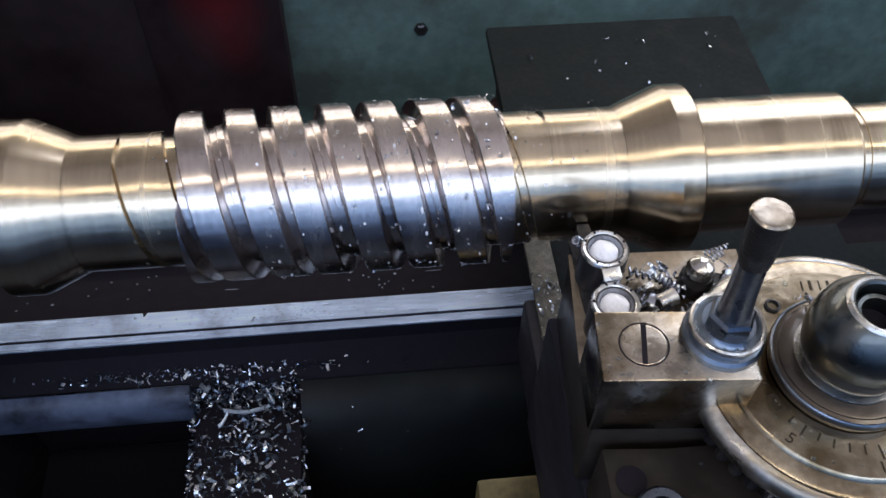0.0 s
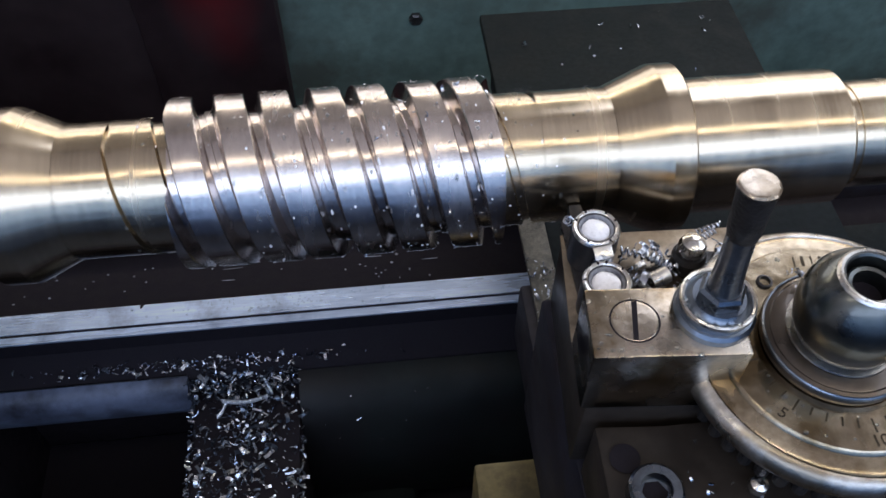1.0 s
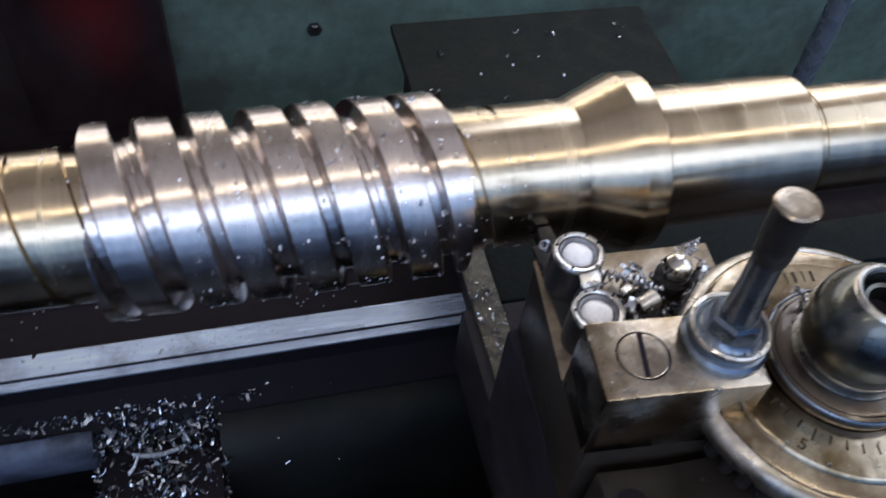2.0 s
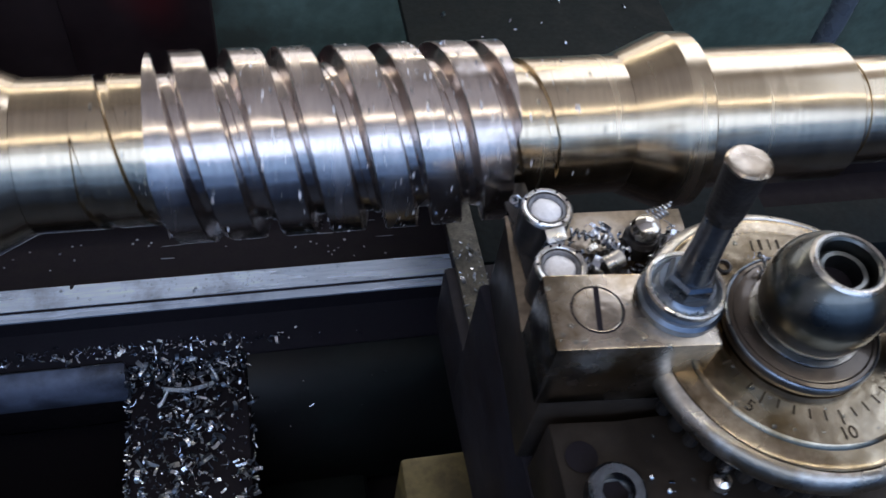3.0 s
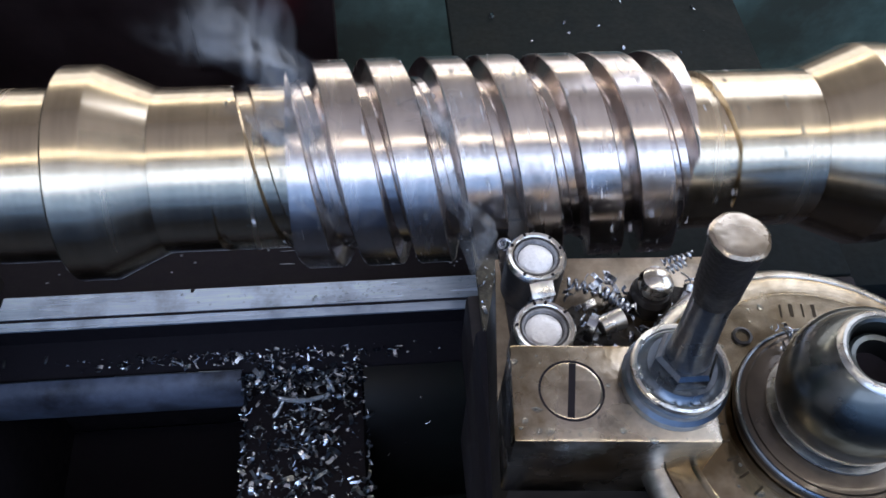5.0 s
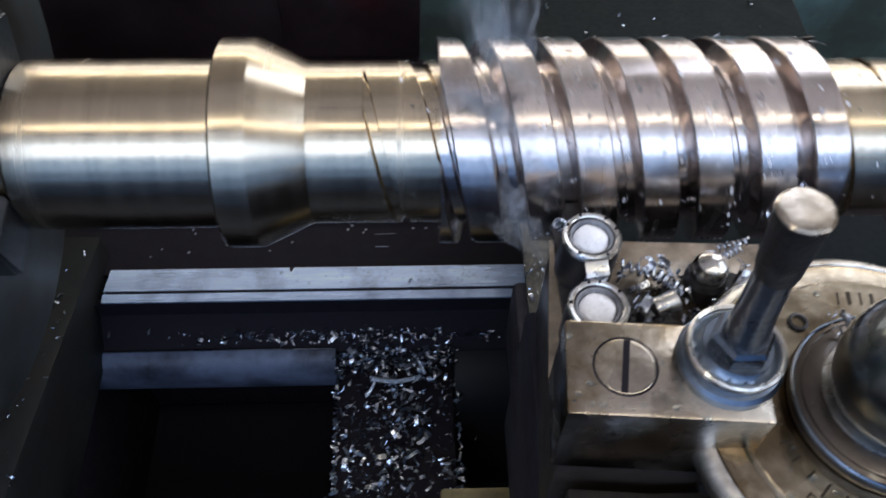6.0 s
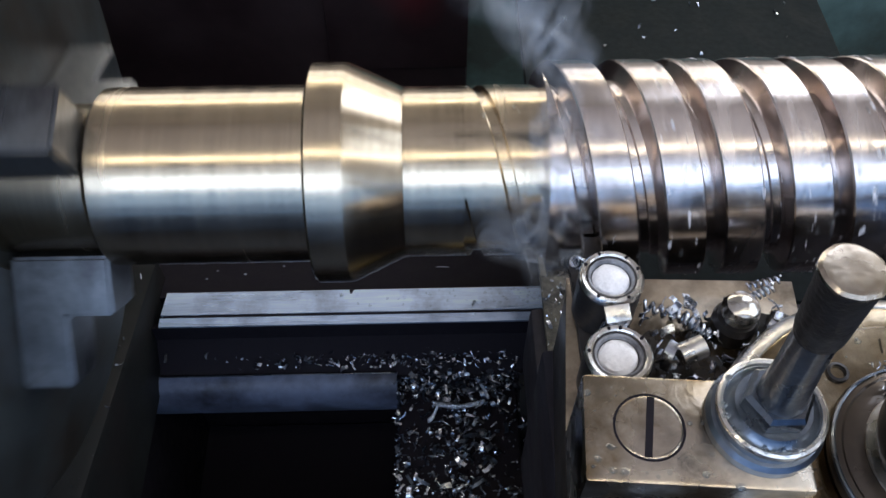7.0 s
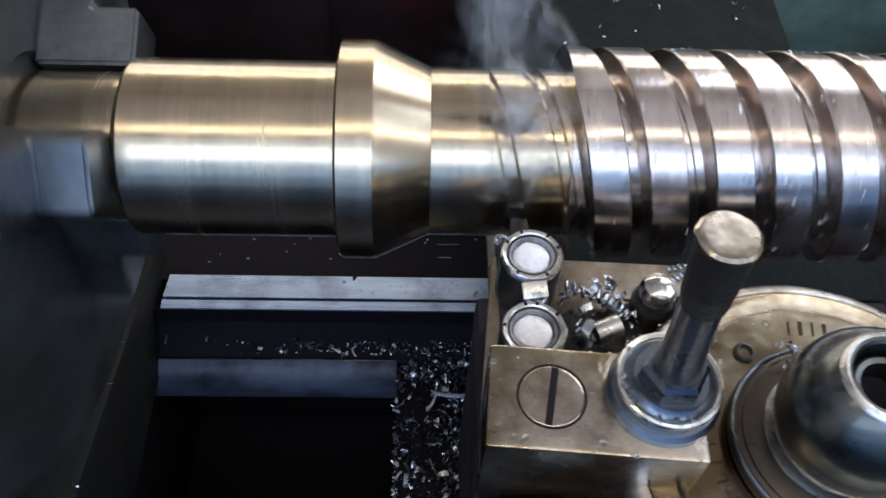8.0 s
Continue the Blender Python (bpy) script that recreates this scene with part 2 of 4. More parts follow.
def tube(points, radius, n=10, bm=None):
    """A round bar along points; radius may be a list."""
    bm = bm or bmesh.new()
    pts = [Vector(p) for p in points]
    rad = radius if isinstance(radius, (list, tuple)) else [radius] * len(pts)
    rings, side = [], None
    for k, p in enumerate(pts):
        d = (pts[min(k + 1, len(pts) - 1)] - pts[max(k - 1, 0)]).normalized()
        side = (side - d * side.dot(d)).normalized() if side else d.orthogonal().normalized()
        up = d.cross(side)
        rings.append([bm.verts.new(p + rad[k] * (math.cos(a) * side + math.sin(a) * up)) for a in (2 * math.pi * i / n for i in range(n))])
    for a, b in zip(rings, rings[1:]):
        for i in range(n):
            bm.faces.new((a[i], a[(i + 1) % n], b[(i + 1) % n], b[i]))
    bm.faces.new(rings[0][::-1])
    bm.faces.new(rings[-1])
    return bm


def extrude_x(section, x0, x1, bm=None):
    """A bar along x with the closed section of (y, z) in millimetres."""
    bm = bm or bmesh.new()
    a, b = [[bm.verts.new((x, y / 1000, z / 1000)) for y, z in section] for x in (x0, x1)]
    n = len(section)
    for i in range(n):
        bm.faces.new((a[i], a[(i + 1) % n], b[(i + 1) % n], b[i]))
    bm.faces.new(a[::-1])
    bm.faces.new(b)
    return bm


def plate(outline, z0, z1, bevel=0.001, bm=None):
    """A slab with the given outline of (x, y) in millimetres."""
    bm = bm or bmesh.new()
    f = bm.faces.new([bm.verts.new((x / 1000, y / 1000, z0 / 1000)) for x, y in outline])
    ex = bmesh.ops.extrude_face_region(bm, geom=[f])
    bmesh.ops.translate(bm, vec=(0, 0, (z1 - z0) / 1000), verts=[v for v in ex["geom"] if isinstance(v, bmesh.types.BMVert)])
    if bevel:
        bmesh.ops.bevel(bm, geom=list(bm.edges), offset=bevel, segments=2, affect="EDGES", profile=0.5)
    return bm


rnd = random.Random(7)

# ---- the shop around the machine ----


def shop():
    def wall(name, b, mat, label):
        return tagged(new(name, finish(b, name, mat, 0)), label, "wall", kind="structure")

    floor = tagged(new("floor", finish(box(-3, 3, -2.5, 2.5, -1.2, -1.1, 0), "floor", CONCRETE, 0)), "oil-stained grey concrete workshop floor", "floor", kind="structure")
    tagged(new("ceiling", finish(box(-3.1, 3.1, -2.6, 2.6, 5.2, 5.3, 0), "ceiling", CEILING, 0)), "smoke-stained pale board ceiling", "ceiling", kind="structure")
    # each wall is built round its opening
    b = box(-3, 3, -2.6, -2.5, -1.1, -0.05, 0)
    for q in ((-3, -2.8, -0.05, 4.2), (2.8, 3, -0.05, 4.2), (-3, 3, 4.2, 5.2), (-2.8, 2.8, 0.555, 0.575), (-2.8, 2.8, 1.485, 1.505), (-2.8, 2.8, 2.895, 2.92)):
        box(q[0], q[1], -2.6, -2.5, q[2], q[3], 0, bm=b)
    wall("wall_front", b, DADO, "dark blue painted wall with a wide high window")
    b = box(-3, 3, 2.5, 2.6, -1.1, 0.15, 0)
    for q in ((-3, -2.0, 0.15, 0.95), (2.8, 3, 0.15, 0.95), (-3, 3, 0.95, 1.15), (-3, 0.9, 1.15, 5.2), (2.9, 3, 1.15, 5.2), (0.9, 2.9, 3.45, 5.2)):
        box(q[0], q[1], 2.5, 2.6, q[2], q[3], 0, bm=b)
    wall("wall_back", b, PLASTER, "browned plaster wall with a low strip window and a tall one")
    wall("wall_left", box(-3.1, -3, -2.6, 2.6, -1.1, 5.2, 0), CEILING, "smoke-stained pale board end wall")
    b = box(3, 3.1, -2.6, 2.6, -1.1, 1.4, 0)
    for q in ((-2.6, -1.35, 1.4, 4.0), (1.35, 2.6, 1.4, 4.0), (-2.6, 2.6, 4.0, 5.2)):
        box(3, 3.1, q[0], q[1], q[2], q[3], 0, bm=b)
    wall("wall_right", b, PLASTER, "browned plaster end wall with a window")

    # painted frames round the openings
    for k, (x0, x1, z0, z1, y) in enumerate(((-2.8, 2.8, -0.05, 4.2, -2.55), (-2.0, 2.8, 0.15, 0.95, 2.55), (0.9, 2.9, 1.15, 3.45, 2.55))):
        t = thing("window_%d" % (k + 1), "painted steel window frame filled with daylight", "window", kind="structure")
        for a in ((x0, x1, z0, z0 + 0.04), (x0, x1, z1 - 0.04, z1), (x0, x0 + 0.04, z0 + 0.04, z1 - 0.04), (x1 - 0.04, x1, z0 + 0.04, z1 - 0.04)):
            part("window_frame", box(a[0], a[1], y - 0.03, y + 0.03, a[2], a[3], 0), DADO, t, "", 0)
    t = thing("window_4", "painted steel window frame filled with daylight", "window", kind="structure")
    for a in ((-1.35, 1.35, 1.4, 1.44), (-1.35, 1.35, 3.96, 4.0), (-1.35, -1.31, 1.44, 3.96), (1.31, 1.35, 1.44, 3.96)):
        part("window_frame", box(3.02, 3.08, a[0], a[1], a[2], a[3], 0), DADO, t, "", 0)
    for y, z, turn in ((-0.53, 1.44, 20), (1.31, 0.625, -64)):
        t = thing("tube_fitting", "long fluorescent tube fitting hung from the ceiling", "lamp", "tube fittings")
        part("housing", box(-1.55, 1.55, -0.06, 0.06, -0.01, 0.04, 0.008, m=pose(0, y, z, turn)), DADO, t)
        for x in (-1.2, 1.2):
            part("hanger", box(x - 0.005, x + 0.005, y - 0.005, y + 0.005, z + 0.02, 5.2, 0), DADO, t, "", 0)



shop()


# ---- the machine's bed ----


def bed():
    t = thing("lathe_bed", "dark oily cast-iron lathe bed with bright ground ways", "lathe bed")
    x0, x1 = -0.367, 1.2
    b = extrude_x([(77.2, -219), (93.2, -219), (93.8, -221), (93.8, -300), (80, -300), (77.2, -225)], x0, x1)
    for v in b.verts:
        if v.co.x < -0.3 and v.co.y < 0.08:
            v.co.x -= 0.0015
    part("rear_way", b, WAY, t, "bright ground steel way, bluish light put in its colour", 0)
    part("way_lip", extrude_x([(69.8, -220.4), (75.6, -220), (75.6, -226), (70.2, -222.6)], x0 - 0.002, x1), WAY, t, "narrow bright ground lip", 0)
    part("notch", plate([(-254.6, 93.6), (-251.2, 93.6), (-252.8, 90.4), (-253.8, 90)], -218.98, -218.7, 0), OILED, t, "small dark notch", 0)
    part("way_groove", extrude_x([(75.7, -219.6), (77.1, -219.6), (77.1, -258), (75.7, -258)], x0, x1), OILED, t, "", 0)
    # the bed's inner shade is put into ledge, rib, wall and floor colour
    part("ledge", extrude_x([(75.5, -226.2), (75.5, -300), (52, -300), (52, -255.6), (54, -252.6), (58, -250), (69.9, -236), (70.4, -223)], x0 - 0.02, x1), SHADE_BLACK, t)
    b = extrude_x([(51.9, -251.6), (48.6, -252.4), (45.2, -254.4), (42.4, -257.8), (40.6, -262.6), (40.0, -268.6), (40.6, -276.6), (43.0, -285), (47.0, -294), (51.9, -301)], -0.385, -0.2262)
    part("web_face", b, CASTING, t, "blue-grey rounded casting face")
    # thin pale bar stands in for the wet highlight on the casting's edge
    part("web_highlight", tube([(-0.384, 0.0519, -0.2514), (-0.300, 0.0521, -0.2513), (-0.2275, 0.0519, -0.2514)], 0.0004, 8), GREY, t, "pale bar for the highlight along the upper edge")
    part("cross_rib", box(-0.2258, -0.150, -0.20, 0.0515, -0.40, -0.2735, 0.003), SHADE_BLACK, t)
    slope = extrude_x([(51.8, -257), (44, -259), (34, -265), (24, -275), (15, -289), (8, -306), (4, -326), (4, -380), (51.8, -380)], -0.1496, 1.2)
    part("sloping_web", slope, SHADED_TEAL, t, "teal oily sloping casting, shade put in its dark colour", 40)
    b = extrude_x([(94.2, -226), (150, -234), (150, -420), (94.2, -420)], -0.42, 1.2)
    part("inner_wall", b, SHADE_BLACK, t, "", 0)
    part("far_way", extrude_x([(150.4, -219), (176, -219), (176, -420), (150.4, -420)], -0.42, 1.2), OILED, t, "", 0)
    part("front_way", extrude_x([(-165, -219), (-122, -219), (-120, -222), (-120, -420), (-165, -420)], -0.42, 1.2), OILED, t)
    part("bed_floor", box(-0.42, 1.2, -0.119, 0.0935, -0.43, -0.42, 0), SHADE_BLACK, t, "", 0)
    part("left_bridge", extrude_x([(-165, -262), (150, -262), (150, -420), (-165, -420)], -0.46, -0.3855), SHADE_BLACK, t, "", 0)
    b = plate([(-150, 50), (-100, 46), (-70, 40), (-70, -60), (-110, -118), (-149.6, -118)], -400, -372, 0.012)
    part("casting_floor", b, SHADED_GREEN, t, "green oily casting, shade put in its dark colour")
    b = box(-0.406, -0.3735, -0.15, 0.114, -0.262, -0.2, 0.004)
    for v in b.verts:
        if v.co.z > -0.22:
            v.co.z += -0.0092 - (v.co.y - 0.114) * 0.16
            v.co.x -= 0.004 * (v.co.y < -0.1)
    part("end_block", b, SHADED_BLOCK, t, "green painted block at the end of the ways, darkened for shade")
    part("pedestal", box(-0.46, 1.2, -0.165, 0.176, -1.1, -0.431, 0.004), GREEN, t, "green painted pedestal")


bed()


def headstock():
    t = thing("headstock", "dark green painted lathe headstock casting", "headstock")
    part("housing", box(-1.0, -0.462, -0.20, 0.24, -1.1, 0.18, 0.015, 3), GREEN, t)
    part("spindle_nose", turned([(-462, 55), (-440, 55), (-438, 54)], 48), CHUCKMAT, t)


headstock()


def guard():
    t = thing("splash_guard", "dull green painted sheet-metal splash guard with dark stains", "splash guard")
    b = extrude_x([(450, -60), (453, -60), (453, -520), (180, -640), (179, -637), (450, -517)], -0.165, 1.2)
    part("sheet", b, GREEN, t, "", 0)
    part("bolt", lathe([(0, 0.007), (0.004, 0.007), (0.0055, 0.005)], 6, pose(-0.031, 0.4499, -0.262, 90)), DARK, t, "small dark bolt head")
    t = thing("drive_cover", "dark maroon painted drive cover beside the green guard", "cover")
    part("panel", box(-0.95, -0.1655, 0.43, 0.47, -0.62, -0.06, 0.006), MAROON, t)
    badge = part("badge", box(-0.075, 0.0555, -0.0014, 0.0, -0.13, 0.10, 0.0006, 1), RED, t, "faded red painted patch")
    badge.location = (-0.2215, 0.4298, -0.215)
    part("foot", box(-0.95, -0.1655, 0.19, 0.4255, -0.62, -0.60, 0.003), MAROON, t)


guard()

def chip(bm, place, size, rng):
    """A short curled ribbon of steel with thickness."""
    turn = Euler((rng.uniform(0, 6.28), rng.uniform(0, 6.28), rng.uniform(0, 6.28))).to_matrix()
    arc, r, w = rng.uniform(0.4, 2.2), size * rng.uniform(0.3, 0.8), size * rng.uniform(0.14, 0.36)
    n = 5
    rows = []
    for k in range(n + 1):
        a = arc * k / n
        row = []
        for rr in (r, r * 0.92):
            for s in (-0.5, 0.5):
                p = Vector((rr * math.cos(a) - r * 0.5, rr * math.sin(a) - r * 0.5, s * w + 0.12 * size * k / n))
                row.append(bm.verts.new(Vector(place) + turn @ p))
        rows.append(row)
    for p, q in zip(rows, rows[1:]):
        for i, j in ((0, 1), (1, 3), (3, 2), (2, 0)):
            bm.faces.new((p[i], p[j], q[j], q[i]))
    bm.faces.new((rows[0][0], rows[0][1], rows[0][3], rows[0][2]))
    bm.faces.new((rows[-1][0], rows[-1][2], rows[-1][3], rows[-1][1]))


def flake(bm, place, size, rng):
    """A flat, slightly bowed sliver of steel that lies nearly level."""
    turn = Euler((rng.gauss(0, 0.35), rng.gauss(0, 0.3), rng.uniform(0, 6.28))).to_matrix()
    long, wide, bow = size * rng.uniform(0.45, 1.1), size * rng.uniform(0.10, 0.34), size * rng.uniform(0.02, 0.14)
    rows = []
    for k in range(4):
        q = k / 3 - 0.5
        lift, skew = bow * (0.25 - q * q) * 4, rng.uniform(-0.05, 0.05) * size
        rows.append([bm.verts.new(Vector(place) + turn @ Vector((q * long, s * wide * 0.5 + skew, lift + h))) for h in (0.0, 0.035 * size) for s in (-1, 1)])
    for p, q in zip(rows, rows[1:]):
        for i, j in ((0, 1), (1, 3), (3, 2), (2, 0)):
            bm.faces.new((p[i], p[j], q[j], q[i]))
    bm.faces.new((rows[0][0], rows[0][1], rows[0][3], rows[0][2]))
    bm.faces.new((rows[-1][0], rows[-1][2], rows[-1][3], rows[-1][1]))


# ---- the turned worm shaft and the chuck ----
LEAD, OUTER, ROOT = 40.0, 36.6, 28.8
# the finished shaft is a little stouter than its drawn radii
GIRTH = 1.019
LEFT_END, RIGHT_END = -166.0, -30.0
# one lead of the two-start thread: millimetres along, radius
TOOTH = [(0.0, 36.1), (0.5, 36.6), (12.0, 36.6), (12.5, 36.1), (13.5, 29.4), (14.0, 28.9), (16.6, 28.9), (17.0, 29.8), (19.6, 30.0), (20.4, 31.0),
         (21.3, 36.1), (21.8, 36.6), (33.5, 36.6), (34.0, 36.1), (34.9, 29.3), (35.2, 28.9), (38.6, 28.9), (39.1, 29.4)]
PHASE = -82.6 - LEAD * 119.2 / 360


def tooth(u):
    u = (u - PHASE) % LEAD
    pts = TOOTH + [(LEAD, 36.1)]
    for (a, ra), (b, rb) in zip(pts, pts[1:]):
        if a <= u <= b:
            return ra + (rb - ra) * (u - a) / max(b - a, 1e-9)
    return OUTER


def helix(x0, x1, radius, n=160, caps=True):
    """The sheared grid of a helical surface from x0 to x1; radius(u) in millimetres."""
    bm = bmesh.new()
    us = sorted({PHASE + LEAD * k + a for k in range(-8, 6) for a, _ in TOOTH})
    us = [u for u in us if x0 - LEAD - 14 < u < x1 + 14]
    rows = []
    for i in range(n + 1):
        a = 2 * math.pi * i / n
        row = []
        for u in us:
            x = min(max(u + LEAD * i / n, x0), x1)
            r = radius(x - LEAD * i / n)
            row.append(bm.verts.new((x / 1000, r / 1000 * math.cos(a), r / 1000 * math.sin(a))))
        rows.append(row)
    for p, q in zip(rows, rows[1:]):
        for j in range(len(us) - 1):
            if len({round(v.co.x, 7) for v in (p[j], p[j + 1], q[j], q[j + 1])}) > 1:
                bm.faces.new((p[j], p[j + 1], q[j + 1], q[j]))
    for x in (x0, x1) if caps else ():
        inner, outer = [], []
        for i in range(n + 1):
            a = 2 * math.pi * i / n
            r = radius(x - LEAD * i / n)
            outer.append(bm.verts.new((x / 1000, r / 1000 * math.cos(a), r / 1000 * math.sin(a))))
            inner.append(bm.verts.new((x / 1000, 0.026 * math.cos(a), 0.026 * math.sin(a))))
        for i in range(n):
            bm.faces.new((inner[i], inner[i + 1], outer[i + 1], outer[i]))
    bmesh.ops.remove_doubles(bm, verts=bm.verts, dist=1e-7)
    bmesh.ops.dissolve_degenerate(bm, edges=bm.edges, dist=1e-7)
    return bm


def trail(u):
    return ROOT - 1.8 if tooth(u) < 29.6 else ROOT + 0.05


def worm():
    t = thing("worm_shaft", "bright turned steel worm shaft with a coarse two-start thread", "worm shaft")
    part("worm_thread", helix(LEFT_END, RIGHT_END, tooth), CREST, t, "wet bright thread with deep square grooves", 30)
    part("thread_runout", helix(-192, LEFT_END - 0.02, trail), STEEL, t, "", 30)
    part("thread_runout", helix(RIGHT_END + 0.02, -12, trail), STEEL, t, "", 30)
    part("neck", turned([(-211.5, 24), (-211.45, ROOT), (-192.1, ROOT), (-192.05, 24)]), STEEL, t, "", 12)
    part("neck", turned([(-11.95, 24), (-11.9, ROOT), (19.7, ROOT), (19.75, 24)]), STEEL, t, "", 12)
    part("collar", turned([(-242.1, 29), (-242.1, 36.4), (-241.3, 37.2), (-230, 37.2), (-229.2, 36.9), (-211.6, ROOT), (-211.55, 24)]), STEEL, t, "turned collar with a tapered shoulder", 12)
    part("collar", turned([(19.8, 24), (19.85, ROOT), (39.6, 36.9), (40.4, 37.2), (49.6, 37.2), (50.4, 36.4), (50.4, 29)]), STEEL, t, "turned collar with a tapered shoulder", 12)
    part("journal", turned([(-312.4, 20), (-312.4, 28.4), (-310.8, 30), (-242.2, 30), (-242.15, 20)]), STEEL, t, "", 12)
    part("journal", turned([(50.45, 20), (50.5, 30), (121.4, 30), (123.2, 28.2), (123.2, 20)]), STEEL, t, "", 12)
    part("shaft_end", turned([(-420, 20), (-420, 25), (-314, 25), (-313.5, 24.4), (-312.45, 24.4), (-312.42, 20)]), STEEL, t, "", 12)
    part("shaft_end", turned([(123.25, 20), (123.3, 23.9), (126, 23.9), (126.3, 23.3), (129, 23.3), (129.3, 23.9), (196, 23.9), (197.5, 22.5), (197.5, 18), (420, 18)]), STEEL, t, "", 12)
    # coolant drops and stuck chips
    b, rng = bmesh.new(), random.Random(11)
    for _ in range(620):
        x, a = rng.uniform(-192, 10), rng.uniform(0, 2 * math.pi)
        if LEFT_END < x < RIGHT_END:
            r = tooth(x - LEAD * a / (2 * math.pi))
            if r < 36.5:
                continue
        else:
            r = ROOT + 0.05
        size = rng.choice((0.2, 0.25, 0.35, 0.5, 0.8)) / 1000
        m = Matrix.Rotation(a, 4, "X") @ Matrix.Translation((x / 1000, r / 1000, 0)) @ Matrix.Diagonal((size, size * 0.4, size * rng.uniform(0.8, 2.0), 1))
        bmesh.ops.create_icosphere(b, subdivisions=2, radius=1, matrix=m)
    for _ in range(420):
        x, a = rng.triangular(LEFT_END + 2, RIGHT_END - 1, RIGHT_END - 12), rng.uniform(0, 2 * math.pi)
        u = x - LEAD * a / (2 * math.pi)
        r = tooth(u)
        if abs(tooth(u + 0.8) - tooth(u - 0.8)) < 0.4 and rng.random() < 0.8:
            continue
        size = rng.choice((0.25, 0.35, 0.5, 0.7)) / 1000
        m = Matrix.Rotation(a, 4, "X") @ Matrix.Translation((x / 1000, r / 1000, 0)) @ Matrix.Diagonal((size, size * 0.6, size * rng.uniform(0.8, 2.4), 1))
        bmesh.ops.create_icosphere(b, subdivisions=2, radius=1, matrix=m)
    # milky drops; their white also stands in for highlights on the coolant
    milky = bmesh.new()
    for _ in range(330):
        x, a = rng.triangular(-186, 4, -60), rng.uniform(0, 2 * math.pi)
        u = x - LEAD * a / (2 * math.pi)
        r = tooth(u) if LEFT_END < x < RIGHT_END else trail(u)
        if LEFT_END < x < RIGHT_END and r < 36.5 and rng.random() < 0.5:
            continue
        size = rng.choice((0.15, 0.2, 0.3, 0.4, 0.65)) / 1000
        m = Matrix.Rotation(a, 4, "X") @ Matrix.Translation((x / 1000, r / 1000, 0)) @ Matrix.Diagonal((size, size * 0.4, size * rng.uniform(0.8, 2.6), 1))
        bmesh.ops.create_icosphere(milky, subdivisions=1, radius=1, matrix=m)
    tagged(part("coolant_fleck", milky, FROTH, t, "milky flecks of coolant, drop highlights put in their white", 60), kind="stuff")
    d = part("coolant", b, DROP, t, "clear drops of coolant", 60)
    tagged(d, kind="stuff")
    b = bmesh.new()
    for x, a in ((-52, 78), (-45, 70), (-36, 60), (-34, 64), (-30, 100), (-28, 118), (-29, 130), (-27, 122), (-103, 60), (-60, 100), (-31, 112)):
        r = 37.4 if x < -33 else 30
        chip(b, Matrix.Rotation(radians(a), 3, "X") @ Vector((x / 1000, r / 1000, 0)), 0.004, rng)
    for _ in range(60):
        x, a = rng.triangular(-110, -26, -30), rng.uniform(0, 360)
        r = (tooth(x - LEAD * a / 360) if x < RIGHT_END else ROOT) + 0.3
        flake(b, Matrix.Rotation(radians(a), 3, "X") @ Vector((x / 1000, r / 1000, 0)), rng.uniform(0.0015, 0.003), rng)
    tagged(part("stuck_chips", b, CHIPMAT, t, "bright chips stuck on the thread"), kind="stuff")
    for piece in t.children:
        piece.data.transform(Matrix.Diagonal((1, GIRTH, GIRTH, 1)))
    return t


WORM = worm()


def chuck():
    t = thing("lathe_chuck", "oily grey three-jaw lathe chuck gripping the shaft", "chuck")
    part("body", turned([(-437, 60), (-437, 118), (-433, 122), (-352, 122), (-348, 118), (-347, 116), (-347, 32), (-349, 30)]), CHUCKMAT, t)
    for k in range(3):
        a = radians(60 + 120 * k)
        turn = Matrix.Rotation(a, 4, "X")
        # stepped jaw: out along local y
        b = bmesh.new()
        prof = [(-347, 25.7), (-313.2, 25.7), (-313.2, 47), (-329, 47), (-329, 73), (-347, 73)]
        f = b.faces.new([b.verts.new((x / 1000, y / 1000, -0.011)) for x, y in prof])
        ex = bmesh.ops.extrude_face_region(b, geom=[f])
        bmesh.ops.translate(b, vec=(0, 0, 0.022), verts=[v for v in ex["geom"] if isinstance(v, bmesh.types.BMVert)])
        bmesh.ops.bevel(b, geom=list(b.edges), offset=0.0012, segments=2, affect="EDGES")
        bmesh.ops.transform(b, matrix=turn, verts=b.verts)
        part("jaw", b, JAW, t, "stepped ground steel jaw")
    return t


CHUCK = chuck()

# ---- the carriage with its tool ----
CARRIED = []


def carried(ob):
    CARRIED.append(ob)
    return ob


